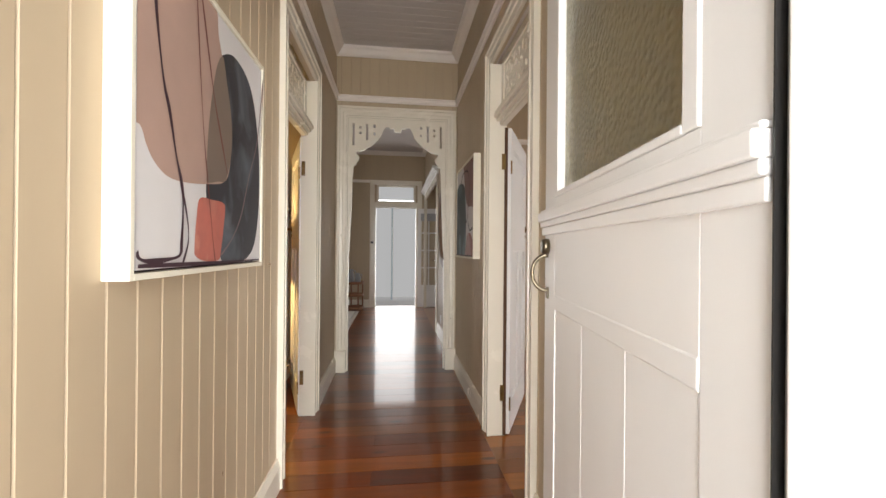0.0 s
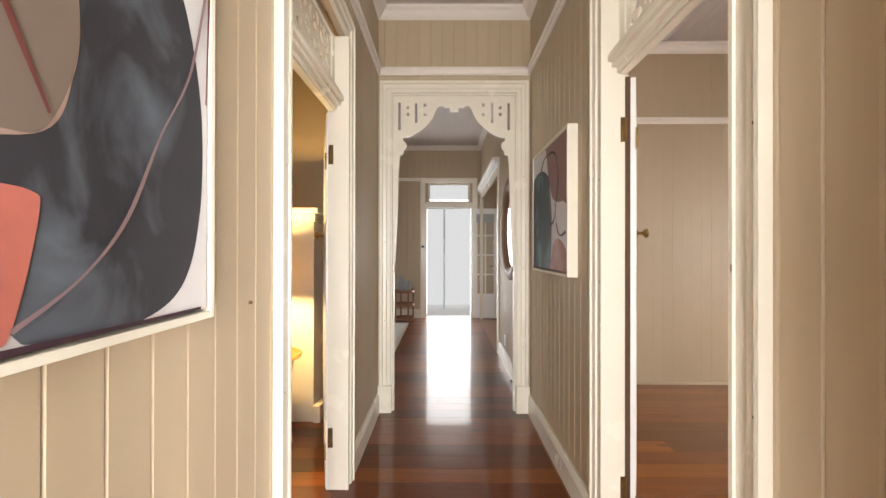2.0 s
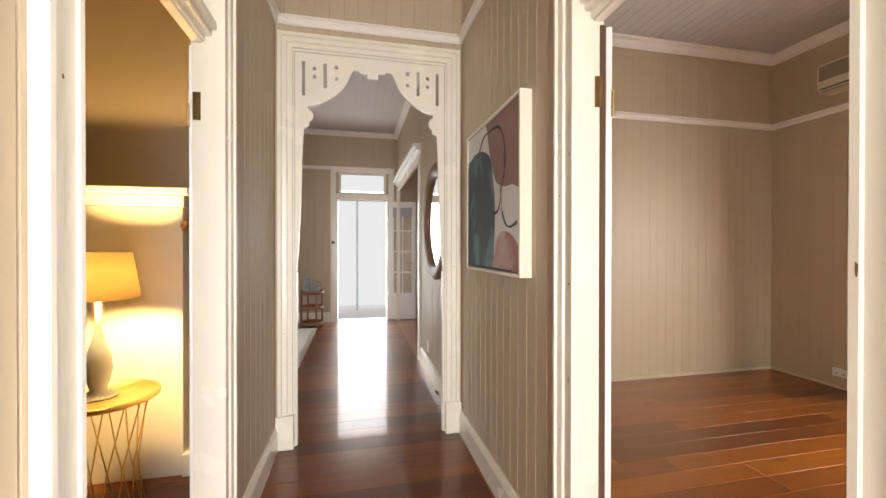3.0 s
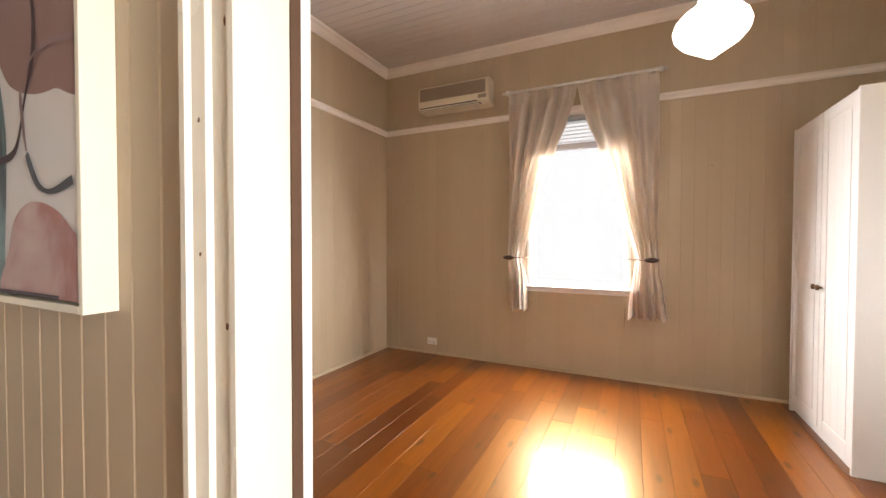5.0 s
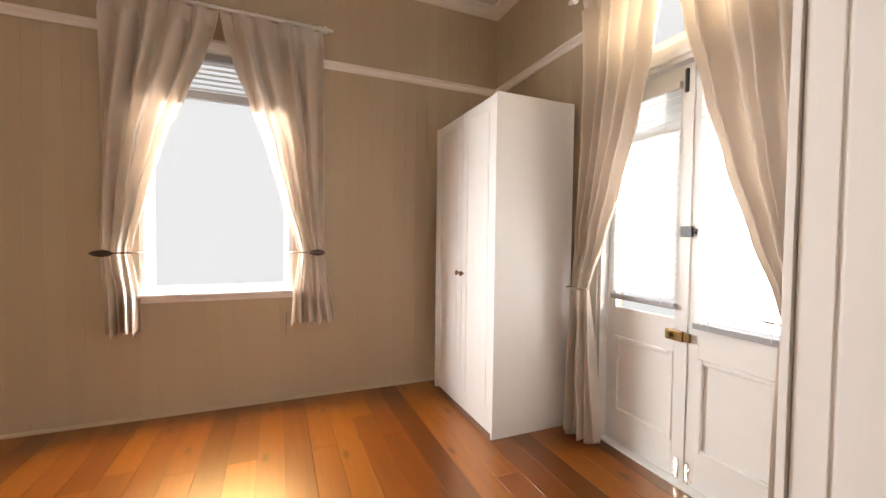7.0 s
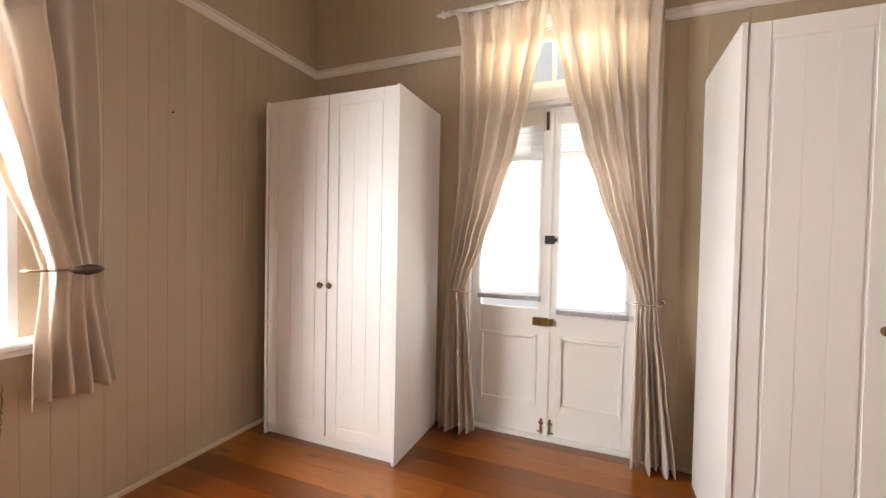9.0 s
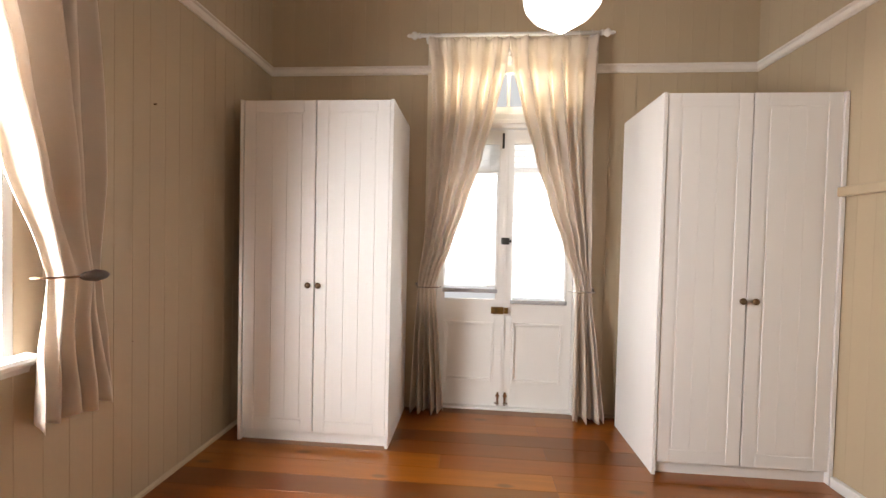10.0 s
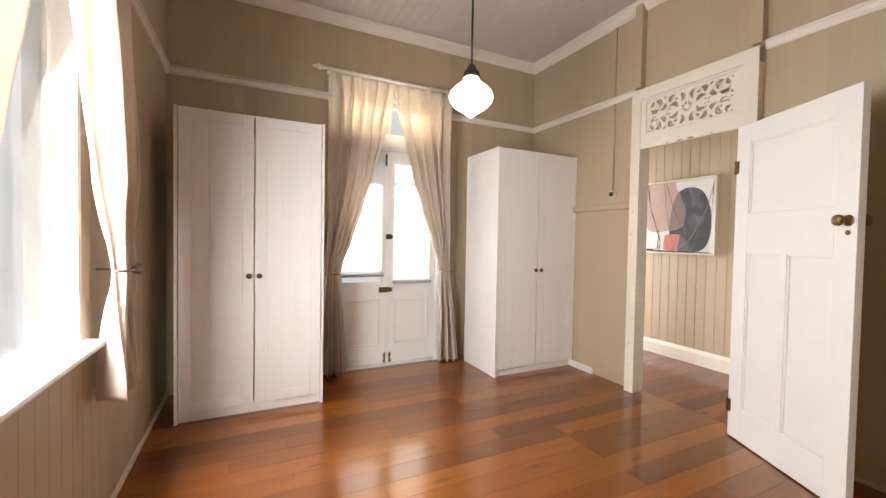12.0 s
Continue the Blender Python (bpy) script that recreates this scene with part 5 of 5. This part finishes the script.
for nm, ends in casing(SIDE[0], SIDE[1], SIDE[3]):
    part(nm, cased(ends, ((0, 0.0), (0, 0.02), (0.09, 0.024), (0.09, 0.0)), lambda u, t, z: (HALL_E - b + 0.003 - t, u, z)), TRIM, sd)
part("lining", boxes((HALL_E - 0.02, X0 + 0.02, SIDE[0] - 0.001, SIDE[0] + 0.02, 0, SIDE[3]), (HALL_E - 0.02, X0 + 0.02, SIDE[1] - 0.02, SIDE[1] + 0.001, 0, SIDE[3])), TRIM, sd)
lb = bmesh.new()
for z, zz, t in ((2.25, 2.28, 0.03), (2.28, 2.31, 0.06), (2.31, 2.35, 0.09)):
    box(lb, HALL_E - b - t, HALL_E - b + 0.002, SIDE[0] - 0.14, YF - 0.02, z, zz, bevel=0.006)
part("ledge", lb, WHITE, sd)
so = thing("power_socket", Matrix.Translation((HALL_E - b, 4.87, 0.27)), "white power socket above the skirting", "socket")
part("plate", boxes((-0.008, 0, -0.036, 0.036, -0.055, 0.055), bevel=0.002), WHITE, so)

shelf = thing("tiered_side_table", Matrix.Translation((-0.79, 7.5, 0)), "round three-tier brown rattan side table", "side table")
CANE = material("brown cane", (0.26, 0.12, 0.06), 0.5, 0.25, 14, 0.3, 90)
for z in (0.03, 0.27, 0.5):
    part("tray", lathe([(0.17, z), (0.175, z + 0.008), (0.175, z + 0.045), (0.168, z + 0.05), (0.162, z + 0.045), (0.16, z + 0.012), (0.02, z + 0.01)], steps=40), CANE, shelf)
for i in range(4):
    a = 0.5 + i * math.pi / 2
    part("post", tube([(0.165 * math.cos(a), 0.165 * math.sin(a), 0), (0.165 * math.cos(a), 0.165 * math.sin(a), 0.5)], 0.014, 8), CANE, shelf)
for dx, dy, h, r in ((-0.07, 0.02, 0.27, 0.06), (0.06, -0.04, 0.2, 0.055)):
    v = thing("vase", Matrix.Translation((-0.79 + dx, 7.5 + dy, 0.511)), "grey glazed ceramic jug on the side table", "vase", "jugs on the side table")
    part("body", lathe([(r * 0.75, 0), (r, 0.03), (r, h * 0.6), (r * 0.6, h * 0.82), (r * 0.62, h), (r * 0.5, h), (r * 0.48, h * 0.9)]), CERAMIC, v)
    part("handle", tube([(r * 0.6, 0, h * 0.9), (r * 1.3, 0, h * 0.85), (r * 1.4, 0, h * 0.65), (r * 0.95, 0, h * 0.5)], 0.008, 8), CERAMIC, v)
rug = thing("rug", Matrix.Translation((-1.48, 6.3, 0)), "off-white woven rug with a fringed edge", "rug")
part("pile", boxes((-0.75, 0.72, -0.99, 0.99, 0.0, 0.012), bevel=0.004), RUGM, rug)
for i in range(55):
    yy = -0.98 + i * 1.96 / 54
    part("tassel", tube([(0.715, yy, 0.008), (0.75, yy + 0.004 * math.sin(i * 2.1), 0.006), (0.79, yy + 0.012 * math.sin(i * 1.3), 0.004)], 0.006, 5), RUGM, rug)

# ---- lamplit room ----
man = thing("mantelpiece", Matrix.Translation((-1.58, YA, 0)), "cream painted mantelpiece against the wall", "mantelpiece")
part("breast", boxes((-0.55, 0.55, -0.2, 0.0, 0, 1.44), bevel=0.004), TRIM, man)
part("shelf", boxes((-0.6, 0.6, -0.28, 0.0, 1.5, 1.535), (-0.57, 0.57, -0.24, 0.0, 1.44, 1.5), bevel=0.005), TRIM, man)
part("plinth", boxes((0.55, 0.6, -0.22, 0.0, 0, 0.12), bevel=0.003), TRIM, man)
tab = thing("wire_side_table", Matrix.Translation((-1.2, 3.1, 0)), "round side table, gold tray top on a wire drum", "side table")
GOLD = material("brushed gold", (0.6, 0.4, 0.12), 0.35, 0.15, 20, metal=0.8)
part("top", lathe([(0.2, 0.56), (0.205, 0.565), (0.205, 0.58), (0.2, 0.583), (0.198, 0.572), (0.02, 0.572)]), GOLD, tab)
for i in range(14):
    a = 2 * math.pi * i / 14
    part("wire", tube([(0.15 * math.cos(a), 0.15 * math.sin(a), 0.0), (0.12 * math.cos(a + 0.35), 0.12 * math.sin(a + 0.35), 0.28), (0.16 * math.cos(a + 0.7), 0.16 * math.sin(a + 0.7), 0.56)], 0.003, 5), GOLD, tab)
tl = thing("table_lamp", Matrix.Translation((-1.22, 3.1, 0.573)), "lit table lamp with a cream drum shade", "table lamp")
part("base", lathe([(0.07, 0), (0.07, 0.01), (0.03, 0.03), (0.05, 0.12), (0.045, 0.18), (0.02, 0.26), (0.012, 0.3), (0.012, 0.45)]), CERAMIC, tl)
bm = bmesh.new()
n = 40
lo_ = [bm.verts.new((0.15 * math.cos(2 * math.pi * i / n), 0.15 * math.sin(2 * math.pi * i / n), 0.43)) for i in range(n)]
hi_ = [bm.verts.new((0.12 * math.cos(2 * math.pi * i / n), 0.12 * math.sin(2 * math.pi * i / n), 0.63)) for i in range(n)]
for i in range(n):
    bm.faces.new((lo_[i], lo_[(i + 1) % n], hi_[(i + 1) % n], hi_[i])).smooth = True
shade = part("shade", bm, cloth("lamp shade cloth", (0.85, 0.68, 0.4), 0.75), tl)
md = shade.modifiers.new("thick", "SOLIDIFY")
md.thickness = 0.002
lamp("bulb", "POINT", Matrix.Translation((-1.22, 3.1, 1.1)), 110, (1.0, 0.66, 0.25), radius=0.04)
lamp("pendant_bulb", "POINT", Matrix.Translation((PX, PY, 1.95)), 5, (1.0, 0.9, 0.75), radius=0.1)


# ---- wear: chipped paint, filled nail holes and a split board ----
BAREWOOD = material("bare wood under chipped paint", (0.16, 0.085, 0.045), 0.8, 0.4, 60, 0.2, 200)


def chip(parent, axis, at, w, h, seed, name="paint_chip", mat=None):
    """A ragged chip 0.4 mm proud: axis is the face's normal, at its middle, w along the face, h along the other way."""
    rng = random.Random(seed)
    bm = bmesh.new()
    n = 13
    ring = []
    for i in range(n):
        a = 2 * math.pi * i / n
        r = rng.uniform(0.55, 1.0)
        u, v = 0.5 * w * r * math.cos(a), 0.5 * h * r * math.sin(a)
        p = {"x": (0, u, v), "y": (u, 0, v), "z": (u, v, 0)}[axis]
        ring.append(bm.verts.new([c + q for c, q in zip(at, p)]))
    bm.faces.new(ring)
    return part(name, bm, mat or BAREWOOD, parent)


frame_r = bpy.data.objects["door_frame_bedroom"]
frame_l = bpy.data.objects["door_frame_lamplit_room"]
# dark strip on the jamb: shade of the hinge-side gap, put into colour
part("hinge_gap_shade", boxes((0.6465, 0.667, RDOOR[1] - 0.0035, RDOOR[1] - 0.0002, 0.004, 1.945)), DARK, frame_r, "dark strip in place of the shade in the hinge gap")
for fr_, xs, yy in ((frame_r, (0.628, 0.653), RDOOR[1]), (frame_l, (-0.688, -0.663), LDOOR[1])):
    for z in (0.22, 1.68):
        part("hinge", boxes((*xs, yy - 0.004, yy - 0.0004, z, z + 0.1), (xs[0] + 0.006, xs[0] + 0.018, yy - 0.0085, yy - 0.0042, z + 0.004, z + 0.096), bevel=0.0008), BRASS, fr_, "tarnished brass butt hinge")
hx = HALL_E - b - 0.0285
for k, (y, z) in enumerate(((2.298, 1.6), (2.298, 1.4), (2.298, 1.21), (2.298, 0.62), (1.432, 1.5), (1.432, 0.9), (1.437, 0.3))):
    chip(frame_r, "x", (hx + 0.0045, y, z), 0.007, 0.009, 40 + k, "nail_hole")
for k, (y, z, w, h) in enumerate(((2.25, 1.53, 0.006, 0.02), (2.25, 1.11, 0.008, 0.014), (2.252, 0.8, 0.005, 0.03), (1.502, 1.2, 0.006, 0.025), (1.504, 0.5, 0.008, 0.02))):
    chip(frame_r, "x", (HALL_E - b - 0.0178, y, z), w, h, 60 + k)
# the head over the opening, towards the bedroom, knocked along its lower edge
for k, (y, w, h) in enumerate(((1.83, 0.055, 0.01), (1.91, 0.07, 0.013), (1.74, 0.02, 0.007), (2.05, 0.03, 0.006))):
    chip(frame_r, "x", (0.6556, y, 1.962), w, h, 70 + k)
for k, (y, z) in enumerate(((1.465, 1.46), (1.46, 1.28), (1.467, 0.4), (1.455, 0.22))):
    chip(frame_r, "x", (0.6606, y, z), 0.008, 0.018, 80 + k)
for k, (y, z) in enumerate(((2.72, 1.7), (2.722, 1.2), (2.72, 0.5), (1.84, 1.5), (1.835, 0.8))):
    chip(frame_l, "x", (HALL_W + b + 0.0238, y, z), 0.007, 0.012, 90 + k, "nail_hole")
for k, (x, z) in enumerate(((-0.53, 1.3), (-0.53, 0.7), (0.53, 1.1), (0.53, 0.5), (0.53, 1.8))):
    chip(arch, "y", (x, -0.0048, z), 0.007, 0.011, 110 + k, "nail_hole")
# a split in a board below the window
bm = bmesh.new()
rng = random.Random(12)
prev = None
for i in range(25):
    f = i / 24
    y_, z_ = 1.8 + 0.006 * f + rng.uniform(-0.003, 0.003), 0.65 - 0.215 * f
    w_ = 0.002 * math.sin(math.pi * min(1, f + 0.04)) * rng.uniform(0.5, 1.0) + 0.0005
    cur = [bm.verts.new((X1 - b - 0.0004, y_ + q * w_, z_)) for q in (-1, 1)]
    if prev:
        bm.faces.new((prev[0], prev[1], cur[1], cur[0]))
    prev = cur
part("split", bm, DARK, east, "dark split in a wall board")
for k, (x, z) in enumerate(((0.14, 0.966), (0.13, 1.804))):
    chip(wardrobe_e, "y", (x, 0.5505, z), 0.008, 0.004, 130 + k, "scuff")
chip(east, "x", (X1 - b - 0.0004, 1.29, 0.74), 0.012, 0.006, 140)
for k, (y, z, w, h) in enumerate(((0.6, 0.5, 0.004, 0.016), (1.2, 0.42, 0.006, 0.02), (0.95, 0.3, 0.005, 0.012), (3.0, 1.62, 0.006, 0.012))):
    chip(hall_west, "x", (HALL_W + b + 0.0004, y, z), w, h, 150 + k)
